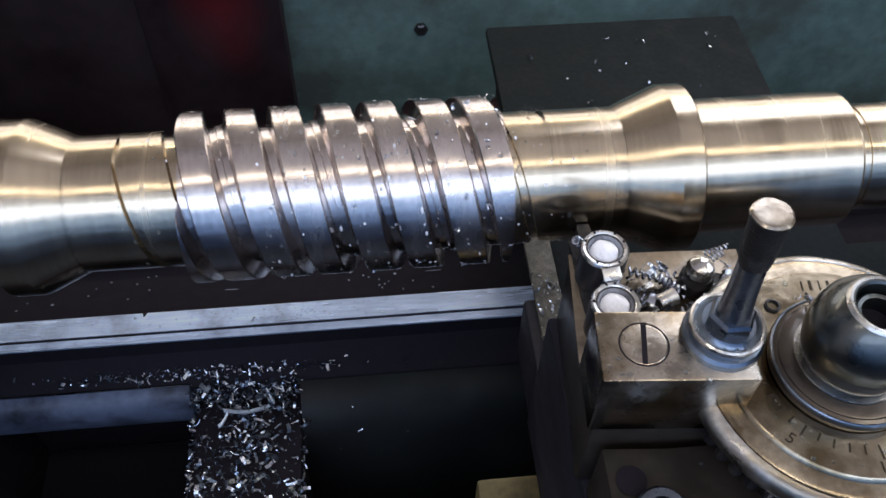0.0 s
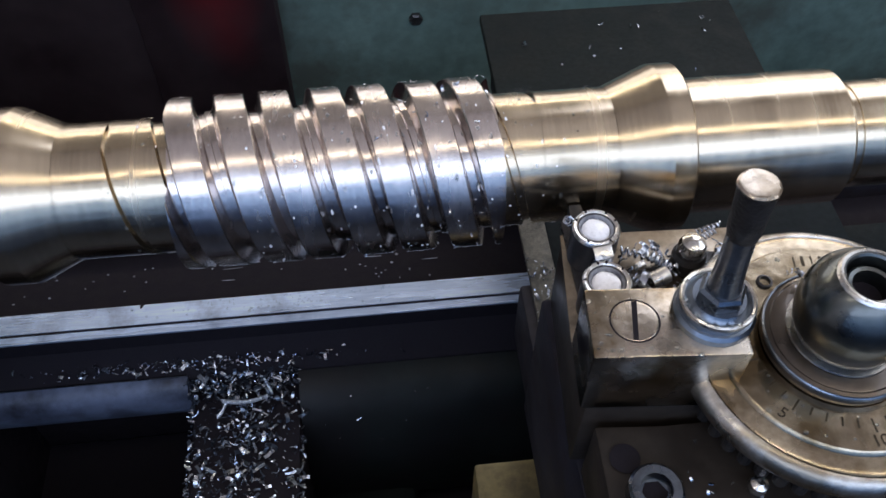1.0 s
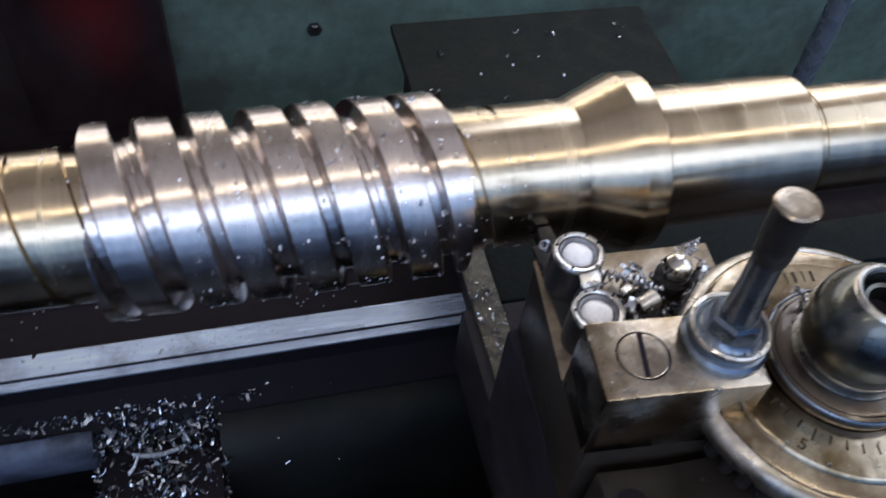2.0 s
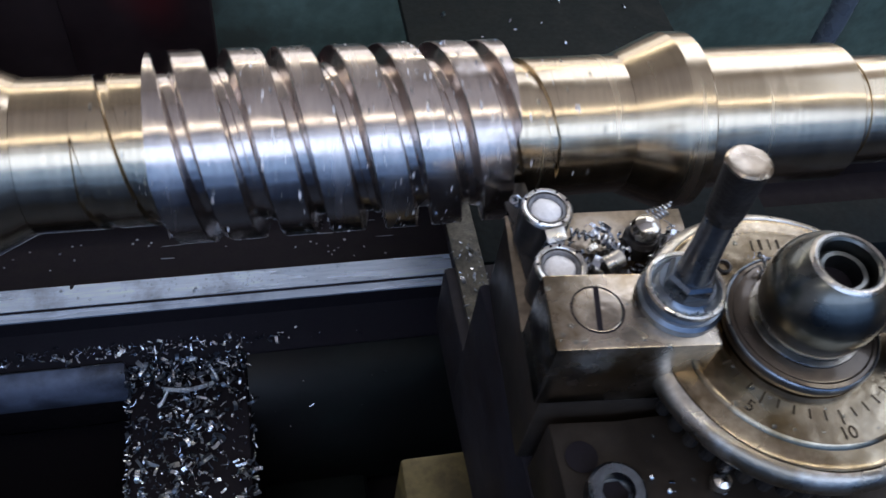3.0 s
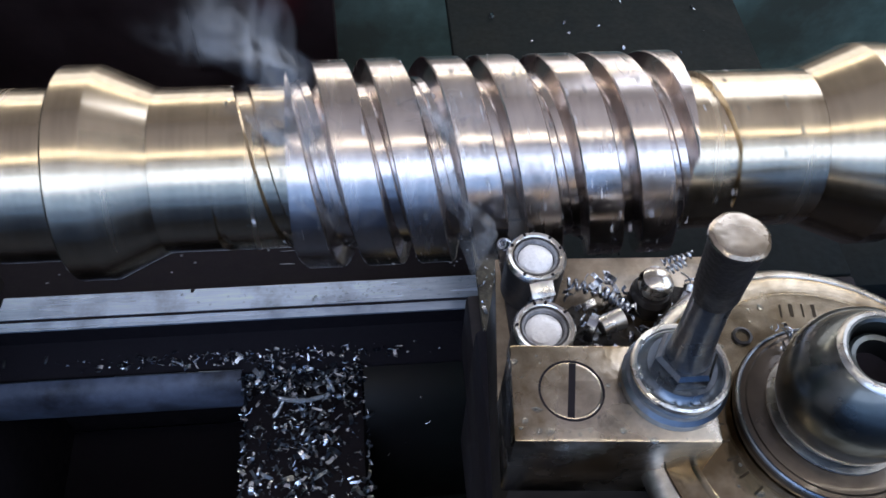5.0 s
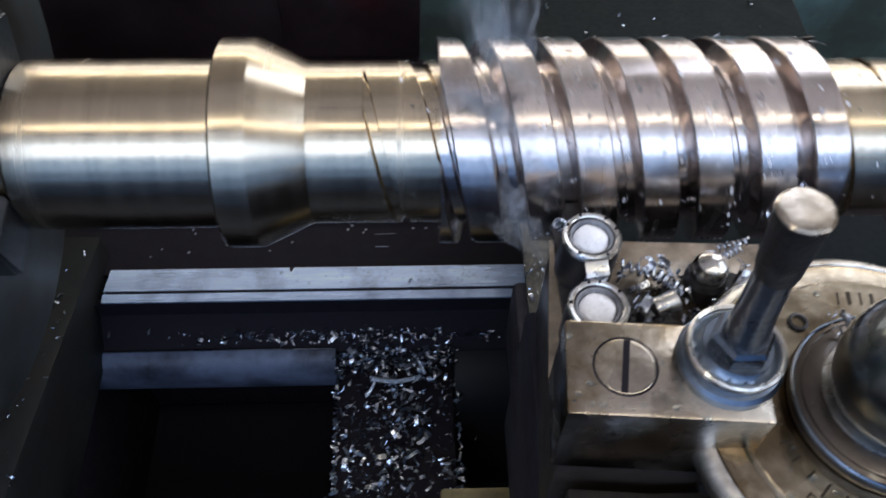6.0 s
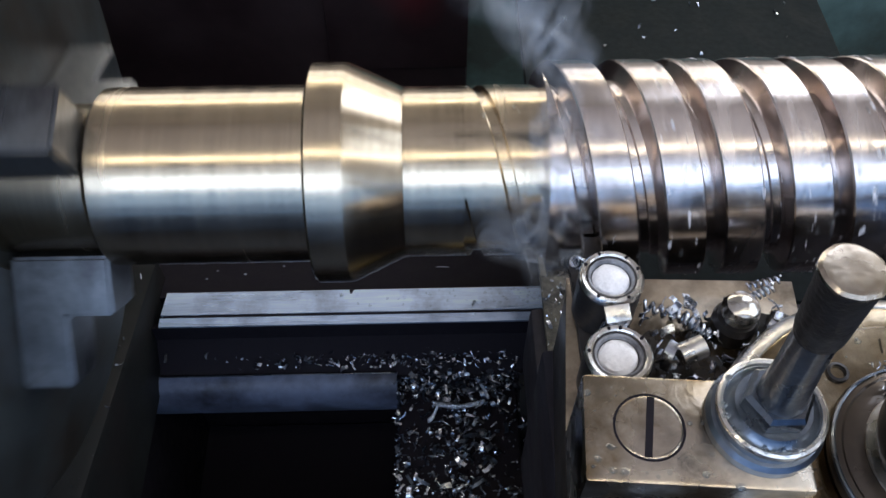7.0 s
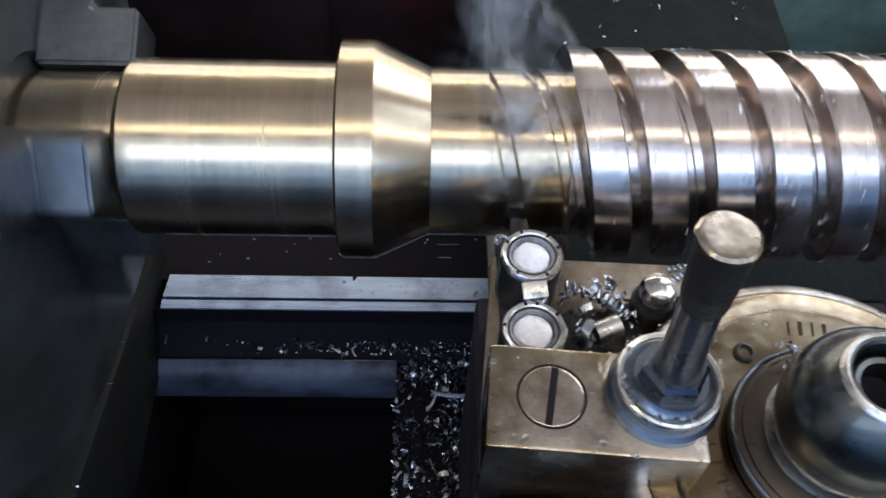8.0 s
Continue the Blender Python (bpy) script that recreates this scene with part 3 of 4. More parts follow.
def saddle():
    t = carried(thing("lathe_saddle", "dark oily lathe saddle with a black cover plate", "lathe saddle"))
    part("cover_plate", box(0.010, 0.2165, 0.036, 0.302, -0.158, -0.150, 0.002), RUBBER, t, "black oily cover plate flecked with chips")
    part("bridge", box(-0.001, 0.2165, -0.30, 0.0355, -0.205, -0.1495, 0.003), OILED, t)
    part("edge_strip", box(0.0055, 0.0225, -0.10, 0.16, -0.1492, -0.1462, 0.001), CRUST, t, "worn edge strip crusted with chips")
    # added strip, no known part: darkens the way right of the saddle
    part("dark_way_strip", box(0.2167, 0.80, 0.062, 0.102, -0.2182, -0.206, 0.001), RUBBER, t, "added black strip that keeps the way beyond the saddle dark")
    part("rear_wing", box(0.02, 0.207, 0.06, 0.29, -0.217, -0.1585, 0.003), OILED, t)
    part("wiper", box(-0.0435, -0.0085, -0.118, -0.077, -0.2165, -0.150, 0.002), OLIVE, t, "ochre painted way wiper")
    b = plate([(11, -80), (-9, -140), (-9, -190), (-4, -190), (-1.5, -82)], -190, -148, 0.001)
    part("gusset", b, BROWN, t)


saddle()


def slide():
    t = carried(thing("compound_slide", "brown oily compound slide under the tool post", "compound slide"))
    part("slide_body", box(-0.012, 0.165, -0.30, -0.046, -0.149, -0.045, 0.002), OILED, t)
    b = plate([(-11, -129), (13, -131), (150, -131), (150, -290), (-15, -290)], -44.8, -6, 0.0012)
    part("top_plate", b, BROWN, t)
    # flat black disc painted for the shade inside a bolt hole
    part("hole_disc", lathe([(-0.0059, 0.0052), (-0.0052, 0.0055), (-0.0050, 0.0045)], 32, pose(-0.003, -0.1425, 0)), SHADE_BLACK, t, "black disc standing in for a bolt hole's dark inside")
    s = part("socket_screw", lathe([(-0.0059, 0.0095), (0.0005, 0.0095), (0.0015, 0.0085), (0.0015, 0.0055), (-0.0035, 0.0052)], 40, pose(0.0035, -0.1570, 0)), GREY, t, "round socket-head screw")
    part("socket", lathe([(-0.0034, 0.0048), (-0.0030, 0.0048)], 6, pose(0.0035, -0.1570, 0)), SHADE_BLACK, s)


slide()

def holder():
    t = carried(thing("tool_holder", "oily steel tool holder carrying a threading tool", "tool holder"))
    b = plate([(-8, -47), (62, -50), (58, -129), (-14.5, -125)], -44.6, 1.0, 0.0012)
    part("base", b, BROWN, t)
    # paler skin gives the base a lit top; the darker body holds its shaded sides
    part("lit_base_top", plate([(-8.6, -46.4), (62.4, -49.4), (58.5, -103.2), (-14.2, -98.0)], 1.05, 1.9, 0.0004), SLAB, t, "brownish steel skin on the base, its lit top put in the colour")
    part("oil_pool", plate([(9, -70), (14, -66.5), (22, -68), (31, -64), (46, -60), (54, -62), (57, -70), (56, -100.9), (9.5, -97.5)], 1.92, 2.15, 0), OIL, t, "black oil lying in the recess", 0)
    b = plate([(-14.3, -98.2), (38.3, -102.2), (35.9, -129.6), (-16.7, -125.6)], 1.95, 37.6, 0.0011)
    part("clamp_block", b, PLATED, t, "rectangular brownish ground steel block")
    s = part("slotted_screw", lathe([(0.0372, 0.0080), (0.03765, 0.0080), (0.0378, 0.0077), (0.03785, 0.0072)], 48, pose(0, -0.1128, 0)), PLATED, t, "flush slotted screw head")
    part("screw_gap", ring([(0.0374, 0.0086), (0.03772, 0.0086), (0.03772, 0.00805), (0.0374, 0.00805)], 48, pose(0, -0.1128, 0)), SHADE_BLACK, s)
    part("slot", box(-0.0009, 0.0009, -0.0077, 0.0077, 0.0377, 0.03796, 0, m=pose(0, -0.1128, 0, 0, 0, -11)), SHADE_BLACK, s, "", 0)
    part("tool_bar", box(-0.0075, 0.0065, -0.095, -0.0405, 1.1e-3, 0.0035, 0.0006), DARK, t)
    b = bmesh.new()
    tip = [(-2.6, -40.6), (4.6, -40.6), (3.6, -30.0), (-1.6, -30.0)]
    plate(tip, -10, 1, 0.0003, b)
    part("cutting_tip", b, DARK, t, "dark narrow threading tip")
    for x, y, z in ((0.0008, -0.0599, 0.0), (-0.0002, -0.0842, -0.0015)):
        at = pose(x, y, z)
        s = part("cap_screw", lathe([(0.0036, 0.0088), (0.0040, 0.0094), (0.0205, 0.0094), (0.0218, 0.0086), (0.0222, 0.0082), (0.0222, 0.0068), (0.0190, 0.0064)], 56, at), DARK, t, "round-headed clamp screw filled with white froth")
        part("froth", lathe([(0.0191, 0.0056), (0.0205, 0.0055), (0.0214, 0.0047), (0.0219, 0.0032), (0.0220, 0.0014)], 40, at, wobble=lambda k, a: 0.0004 * math.sin(3 * a + k) if k > 1 else 0), FROTH, s)
        part("head_rim", ring([(0.0212, 0.0095), (0.0221, 0.0092), (0.0227, 0.0086), (0.0226, 0.0078), (0.0221, 0.0072), (0.0212, 0.0070)], 56, at), RIM, s)
        part("socket_lip", ring([(0.0214, 0.0069), (0.0219, 0.0067), (0.0217, 0.0061), (0.0205, 0.0057)], 48, at), MILKY, s, "thin milky coolant round the froth")
    part("screw_collar", lathe([(0.0036, 0.0042), (0.015, 0.0042), (0.017, 0.0034), (0.0195, 0.0034), (0.020, 0.0028)], 24, pose(0.0013, -0.0722, 0)), CHIPMAT, t)
    s = part("pin", lathe([(0.0016, 0.0066), (0.0085, 0.0068), (0.0105, 0.0058)], 40, pose(0.0388, -0.0668, 0)), DARK, t, "dark round pin")
    part("bead", lathe([(0.0106, 0.0040), (0.0118, 0.0052), (0.0145, 0.0056), (0.0170, 0.0046), (0.0184, 0.0024), (0.0187, 0.0008)], 40, pose(0.0388, -0.0668, 0)), RIM, s, "pale polished bead")
    for x, y, z, turns in ((0.0008, -0.0599, 0.0, (0.3, 0.9, 1.9, 2.6, 4.1, 5.2)), (-0.0002, -0.0842, -0.0015, (0.6, 1.4, 1.8, 3.0, 4.6))):
        for a in turns:
            part("rim_dimple", lathe([(0.0224, 0.0006), (0.0229, 0.0005)], 8, pose(x + 0.0082 * math.cos(a), y + 0.0082 * math.sin(a), z)), SHADE_BLACK, t)


holder()


def lever():
    t = carried(thing("clamp_lever", "dark steel clamp lever with a knurled grip", "lever"))
    at = pose(0.0268, -0.1122, 0)
    part("boss", lathe([(0.0377, 0.0138), (0.0402, 0.0138), (0.0414, 0.0128), (0.0416, 0.0119), (0.0428, 0.0119), (0.0448, 0.0126), (0.0458, 0.0122), (0.0452, 0.0108), (0.0458, 0.0098), (0.0472, 0.0088)], 64, at), GREY, t, "polished grey flanged boss")
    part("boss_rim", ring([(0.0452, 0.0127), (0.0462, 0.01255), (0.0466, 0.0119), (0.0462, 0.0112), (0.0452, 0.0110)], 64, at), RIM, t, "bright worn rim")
    part("hexagon", lathe([(0.0473, 0.0080), (0.0515, 0.0080), (0.0528, 0.0070)], 6, at), GREY, t)
    foot, top = Vector((0.0268, -0.1122, 0.0529)), Vector((0.0229, -0.1131, 0.1025))
    part("stem", tube([foot.lerp(top, k) for k in (0, 0.1, 0.3, 0.5, 0.56)], [0.0057, 0.0052, 0.0047, 0.0046, 0.0046], 32), KNURL, t)
    # the grip, with rows of fine ridges
    d = top - foot
    b = bmesh.new()
    n = 40
    rings = []
    for k in range(25):
        p = foot.lerp(top, 0.561 + 0.439 * k / 24)
        r = 0.0047 + 0.0004 * min(1, k / 3) + 0.0007 * (k / 24) ** 1.4
        rings.append([b.verts.new(p + Vector(((r + 0.00012 * ((i + k) % 2)) * math.cos(2 * math.pi * i / n), (r + 0.00012 * ((i + k) % 2)) * math.sin(2 * math.pi * i / n), 0))) for i in range(n)])
    for p, q in zip(rings, rings[1:]):
        for i in range(n):
            b.faces.new((p[i], p[(i + 1) % n], q[(i + 1) % n], q[i]))
    b.faces.new(rings[0][::-1])
    b.faces.new(rings[-1])
    part("grip", b, GRIP, t, "dark knurled grip", 20)
    part("end_cap", lathe([(0.1022, 0.0058), (0.1026, 0.0062), (0.1032, 0.0061), (0.1037, 0.0054), (0.1038, 0.0045), (0.1037, 0.002)], 40, pose(0.0229, -0.1131, 0), wobble=lambda k, a: (0.00010 * math.sin(5 * a) + 0.00006 * math.sin(11 * a + 1)) if k < 4 else 0), PLATED, t, "pale worn grip end")


lever()


def indexing():
    t = carried(thing("indexing_disc", "brownish steel indexing disc with an engraved degree scale", "disc"))
    c = pose(0.073, -0.1195, 0)
    part("disc_plate", lathe([(0.0012, 0.045), (0.0105, 0.046), (0.0180, 0.0484), (0.0204, 0.0484), (0.0208, 0.0476), (0.0211, 0.0450), (0.0212, 0.0422), (0.0222, 0.0416), (0.0227, 0.0408), (0.0228, 0.030), (0.0228, 0.012)], 128, c), DISC, t)
    # rim is paler than the disc: reflected light is put into its colour
    part("disc_rim", ring([(0.0100, 0.0470), (0.0106, 0.0515), (0.0122, 0.0530), (0.0144, 0.0536), (0.0166, 0.0534), (0.0186, 0.0524), (0.0200, 0.0506), (0.0205, 0.0490), (0.0200, 0.0485)], 128, c), DISCRIM, t, "rounded grey rim, its pale reflection put in the colour")
    part("set_screw", ring([(0.0228, 0.0030), (0.0236, 0.0029), (0.0238, 0.0021), (0.0228, 0.0019)], 20, pose(0.0563, -0.0922, 0)), DARK, t)
    for dx, dy, w in ((-0.0025, 0.0351, 0.0005), (0.0008, 0.0352, 0.0011), (0.0042, 0.0349, 0.0005), (0.0075, 0.0345, 0.0010)):
        part("engraved_mark", box(-w / 2, w / 2, -0.0022, 0.0022, 0.02262, 0.02292, 0, m=c @ pose(dx, dy, 0, 0, 0, -8)), ENGRAVED, t, "", 0)
    b = bmesh.new()
    for k in range(46):
        a = 2 * math.pi * k / 46
        lathe([(0.0012, 0.0026), (0.0092, 0.0026), (0.0098, 0.0020)], 10, c @ Matrix.Rotation(a, 4, "Z") @ Matrix.Translation((0.0478, 0, 0)), b)
    part("toothed_rim", b, DARK, t, "dark toothed rim")
    # graduations
    for k in range(-6, 14):
        m = c @ Matrix.Rotation(radians(224 + 9.2 * k), 4, "Z")
        long = k % 5 == 0
        part("graduation", box(0.0295, 0.0345 if long else 0.0328, -0.00033, 0.00033, 0.02262, 0.02288, 0, m=m), ENGRAVED, t, "", 0)
    for a, word in ((221, "5"), (270, "10")):
        cu = bpy.data.curves.new("numeral", "FONT")
        cu.body, cu.size, cu.extrude, cu.align_x = word, 0.0060, 0.0002, "CENTER"
        tmp = new("numeral_curve", cu)
        bpy.context.view_layer.update()
        me = bpy.data.meshes.new_from_object(tmp.evaluated_get(bpy.context.evaluated_depsgraph_get()))
        bpy.data.objects.remove(tmp)
        me.transform(c @ Matrix.Rotation(radians(a), 4, "Z") @ Matrix.Translation((0.0392, 0, 0.0227)) @ Matrix.Rotation(radians(90), 4, "Z") @ Matrix.Translation((0, 0, 0)))
        me.materials.clear()
        me.materials.append(ENGRAVED)
        ob = new("numeral", me)
        ob.parent = t
    h = pose(0.072, -0.1190, 0)
    part("flange", lathe([(0.0229, 0.0238), (0.0235, 0.0256), (0.0258, 0.0262), (0.0276, 0.0256), (0.0283, 0.0236), (0.0281, 0.0230), (0.0292, 0.0200)], 96, h), FLANGE, t, "dark brown oily flange")
    # lighter ring painted as the thin highlight round the flange
    part("flange_highlight", ring([(0.0272, 0.0260), (0.0279, 0.0258), (0.0283, 0.0254), (0.0282, 0.0250), (0.0272, 0.0252)], 96, h), GREY, t, "bright ring for the highlight on the flange's edge")
    part("hub_ring", lathe([(0.0293, 0.0182), (0.0297, 0.0186), (0.0302, 0.0184), (0.0303, 0.0172)], 72, h), DISCRIM, t)
    hub = part("hub_ball", lathe([(0.0304, 0.0160), (0.0312, 0.0167), (0.0345, 0.0179), (0.040, 0.0190), (0.045, 0.0193), (0.049, 0.0188), (0.053, 0.0175), (0.0565, 0.0154), (0.0590, 0.0132), (0.0602, 0.0118), (0.0608, 0.0108), (0.0606, 0.0096), (0.0598, 0.0090), (0.0500, 0.0088)], 96, h), HUB, t, "dark polished ball-shaped hub")
    part("mouth_ring", ring([(0.0600, 0.0121), (0.0606, 0.0117), (0.0611, 0.0110), (0.0609, 0.0102), (0.0600, 0.0099), (0.0597, 0.0112)], 72, h), DISCRIM, hub, "bright worn mouth of the hub")
    part("inner_ring", ring([(0.0502, 0.0080), (0.0560, 0.0080), (0.0566, 0.0072), (0.0562, 0.0060), (0.0502, 0.0056)], 48, h), HUB, hub)
    part("inner_hole", lathe([(0.0501, 0.0086), (0.0503, 0.0086)], 32, h), SHADE_BLACK, hub)
    part("arm", tube([(0.090, -0.122, 0.036), (0.12, -0.126, 0.042), (0.17, -0.134, 0.055)], [0.008, 0.0075, 0.007], 28), DARK, t)


indexing()


def hose():
    t = carried(thing("coolant_pipe", "blue-grey coolant pipe rising behind the saddle", "pipe"))
    pts = [(0.40, 0.30, -0.20), (0.415, 0.33, -0.235), (0.455, 0.342, -0.36), (0.458, 0.350, -0.16), (0.458, 0.356, -0.05), (0.458, 0.36, 0.10)]
    part("pipe", tube(pts[2:], 0.011, 20), HOSE, t)
    part("pipe_bracket", tube([(0.2075, 0.20, -0.20), (0.33, 0.20, -0.215), (0.42, 0.24, -0.33), (0.453, 0.33, -0.365), (0.455, 0.342, -0.3605)], 0.006, 12), OILED, t)


hose()


# ---- chips ----
def heap(name, label, count, spot, size, rng, flat=0.0, mat=None):
    bm = bmesh.new()
    for _ in range(count):
        (flake if rng.random() < flat else chip)(bm, spot(rng), size * rng.choice((0.4, 0.6, 0.8, 1, 1.2, 1.6)), rng)
    me = finish(bm, name, mat or CHIPMAT, 30)
    return tagged(new(name, me), label, "metal chips", kind="stuff")


def on_rib(rng):
    return (min(max(rng.gauss(-0.190, 0.026), -0.226), -0.148), rng.uniform(-0.11, 0.056), -0.2715 + rng.uniform(0, 0.003)) if rng.random() < 0.8 else (rng.uniform(-0.228, -0.146), rng.uniform(0.040, 0.062), -0.262 + rng.uniform(0, 0.012))


heap("bed_chips", "bright curled steel chips heaped on the cross rib", 950, on_rib, 0.0050, random.Random(3), 0.5)
# chips lying unlit; their shade is put into a darker steel
heap("shaded_chips", "unlit chips under the bright ones, shade put in their dark steel", 800, on_rib, 0.0062, random.Random(13), 0.4, KNURL)
def on_slope(r):
    y = r.uniform(0.010, 0.033)
    return (r.uniform(-0.146, -0.04), y, -0.2635 - (0.034 - y) * 1.577)


heap("stray_chips", "few stray chips on the sloping casting", 34, on_slope, 0.0048, random.Random(17), 0.5)
heap("ledge_chips", "small bright chips scattered along the bed ledge", 300, lambda r: (r.gauss(-0.225, 0.055), r.uniform(0.053, 0.067), -0.2475 + r.uniform(0, 0.004)), 0.0046, random.Random(4), 0.6)
def on_block(r):
    y = r.uniform(-0.12, 0.10)
    return (r.uniform(-0.402, -0.376), y, -0.2085 - (y - 0.114) * 0.16)


heap("far_chips", "fine chips on the block at the end of the bed", 90, on_block, 0.0036, random.Random(5))
carried(heap("holder_chips", "tangle of oily chips in the tool holder", 170, lambda r: (r.uniform(0.012, 0.056), r.uniform(-0.096, -0.058), 0.003 + r.uniform(0, 0.007)), 0.0055, random.Random(6)))
carried(heap("plate_chips", "few chips stuck on the black cover plate", 26, lambda r: (r.uniform(0.02, 0.2), r.uniform(0.17, 0.295), -0.149), 0.006, random.Random(8)))
carried(heap("strip_chips", "chips crusted on the saddle edge strip", 230, lambda r: (r.uniform(0.005, 0.022), r.uniform(-0.10, 0.05), -0.1455), 0.0042, random.Random(9)))


def coil(name, label, start, end, radius, turns, wire, carry=True):
    """A spring-like twisted chip between two points."""
    a, b = Vector(start), Vector(end)
    d = (b - a).normalized()
    u = d.orthogonal().normalized()
    v = d.cross(u)
    n = int(turns * 12)
    pts = [a.lerp(b, k / n) + radius * (math.cos(2 * math.pi * turns * k / n) * u + math.sin(2 * math.pi * turns * k / n) * v) for k in range(n + 1)]
    ob = tagged(new(name, finish(tube(pts, wire, 6), name, CHIPMAT)), label, "metal chip")
    return carried(ob) if carry else ob


coil("coiled_chip", "springy coiled steel chip in the tool holder", (0.013, -0.060, 0.006), (0.027, -0.066, 0.007), 0.0017, 6, 0.0006)
coil("coiled_chip", "springy coiled steel chip in the tool holder", (0.024, -0.066, 0.008), (0.031, -0.072, 0.007), 0.0018, 5, 0.0006)
coil("coiled_chip", "long coiled steel chip lying behind the dark pin", (0.0455, -0.0545, 0.007), (0.0555, -0.0535, 0.0095), 0.0011, 6, 0.00042)
coil("coiled_chip", "springy coiled steel chip beside the dark pin", (0.044, -0.060, 0.008), (0.052, -0.057, 0.011), 0.0012, 6, 0.0005)
coil("coiled_chip", "small coiled chip in front of the tool", (-0.004, -0.046, 0.008), (-0.008, -0.050, 0.016), 0.0016, 4, 0.0006)
carried(tagged(new("rolled_chip", finish(tube([(0.0195, -0.0795, 0.0105), (0.0265, -0.0770, 0.0115)], 0.0034, 16), "rolled_chip", RIM)), "short rolled golden chip in the tool holder", "metal chip"))
carried(tagged(new("folded_chip", finish(box(-0.0036, 0.0036, -0.0024, 0.0024, -0.0004, 0.0004, 0.0002, m=pose(0.0008, -0.0722, 0.0222, 26, 0, 8)), "folded_chip", RIM)), "bright folded chip between the clamp screws", "metal chip"))
carried(heap("disc_chips", "few bright chips beside the hub flange", 14, lambda r: (r.gauss(0.0635, 0.002), r.gauss(-0.0985, 0.002), 0.0305 + r.uniform(0, 0.003)), 0.005, random.Random(21)))
carried(heap("slide_chips", "few bright chips on the compound slide", 16, lambda r: (r.uniform(0.01, 0.05), r.uniform(-0.17, -0.15), -0.0045), 0.0035, random.Random(22)))
carried(tagged(new("oil_bead", finish(lathe([(-0.0059, 0.0018), (-0.0045, 0.0030), (-0.0022, 0.0036), (0.0002, 0.0030), (0.0014, 0.0012)], 28, pose(0.039, -0.1585, 0)), "oil_bead", RIM)), "small shiny steel ball on the compound slide", "steel ball"))


def way_drops():
    b, rng = bmesh.new(), random.Random(31)
    for _ in range(90):
        r = rng.uniform(0.0004, 0.0012)
        m = Matrix.Translation((rng.gauss(-0.15, 0.05), rng.uniform(0.0785, 0.092), -0.2189)) @ Matrix.Diagonal((r, r, r * 0.4, 1))
        bmesh.ops.create_icosphere(b, subdivisions=2, radius=1, matrix=m)
    tagged(new("coolant_on_way", finish(b, "coolant_on_way", DROP, 60)), "clear drops of coolant on the bright way", "coolant", kind="stuff")


way_drops()


def beads_and_glints():
    """Beads of coolant on the dark ledge behind the way; a few short pale streaks stand in for reflected glints."""
    b, rng = bmesh.new(), random.Random(33)
    for k in range(46):
        long = rng.uniform(0.003, 0.010) if k < 5 else rng.uniform(0.0005, 0.0012)
        y = rng.uniform(0.104, 0.142)
        x = rng.uniform(-0.36, -0.03) if k < 30 else rng.gauss(-0.09, 0.02)
        wide = 0.0003 if k < 5 else rng.uniform(0.0005, 0.0011)
        m = pose(x, y, -0.2258 - (y - 0.0942) * 0.1434, 0, 0, rng.uniform(-2, 2)) @ Matrix.Diagonal((long, wide, 0.0004, 1))
        bmesh.ops.create_icosphere(b, subdivisions=2, radius=1, matrix=m)
    tagged(new("coolant_beads_and_glints", finish(b, "coolant_beads_and_glints", MILKY, 60)), "coolant beads on the dark ledge, with pale streaks for glints", "coolant", kind="stuff")


beads_and_glints()


def holder_drops():
    b, rng = bmesh.new(), random.Random(41)
    spots = []
    for _ in range(46):
        u, v = rng.random(), rng.random()
        spots.append((-0.0145 + 0.051 * u - 0.0022 * v, -0.1000 - 0.0040 * u - 0.0255 * v, 0.0376))
    for _ in range(40):
        a, q = rng.uniform(1.7, 5.2), rng.uniform(0.0285, 0.0405)
        spots.append((0.073 + q * math.cos(a), -0.1195 + q * math.sin(a), 0.0228))
    for _ in range(16):
        a = rng.uniform(0, 6.28)
        spots.append((0.0268 + 0.0114 * math.cos(a), -0.1122 + 0.0114 * math.sin(a), 0.0464))
    for _ in range(26):
        spots.append((rng.uniform(-0.006, 0.05), rng.uniform(-0.18, -0.133), -0.0060))
    for p in spots:
        if (p[0] ** 2 + (p[1] + 0.1128) ** 2) ** 0.5 < 0.009 and p[2] > 0.03:
            continue
        r = rng.choice((0.0003, 0.0004, 0.0006, 0.0009))
        bmesh.ops.create_icosphere(b, subdivisions=2, radius=1, matrix=Matrix.Translation(p) @ Matrix.Diagonal((r * rng.uniform(0.8, 1.4), r, r * 0.45, 1)))
    carried(tagged(new("coolant_on_holder", finish(b, "coolant_on_holder", DROP, 60)), "clear coolant drops on tool holder and disc", "coolant", kind="stuff"))


holder_drops()


def curl(start, end, sag, label):
    """A long coiled chip lying on the heap."""
    pts, n = [], 150
    a, b = Vector(start), Vector(end)
    for k in range(n):
        q = k / (n - 1)
        p = a.lerp(b, q)
        turn = k * 0.95
        pts.append((p.x, p.y - sag * math.sin(math.pi * q) + 0.0011 * math.sin(turn), p.z + 0.0011 * math.cos(turn)))
    tagged(new("coiled_chip", finish(tube(pts, 0.0006, 6), "coiled_chip", BRIGHT)), label, "metal chip")


curl((-0.204, 0.0365, -0.2635), (-0.172, 0.037, -0.2635), 0.0028, "long bright coiled steel chip lying on the heap")
curl((-0.178, 0.054, -0.2610), (-0.169, 0.040, -0.2650), -0.002, "coiled steel chip beside the longest one")
curl((-0.207, 0.026, -0.2665), (-0.201, 0.036, -0.2655), 0.002, "short coiled steel chip on the heap")

# ---- smoke from the cut ----


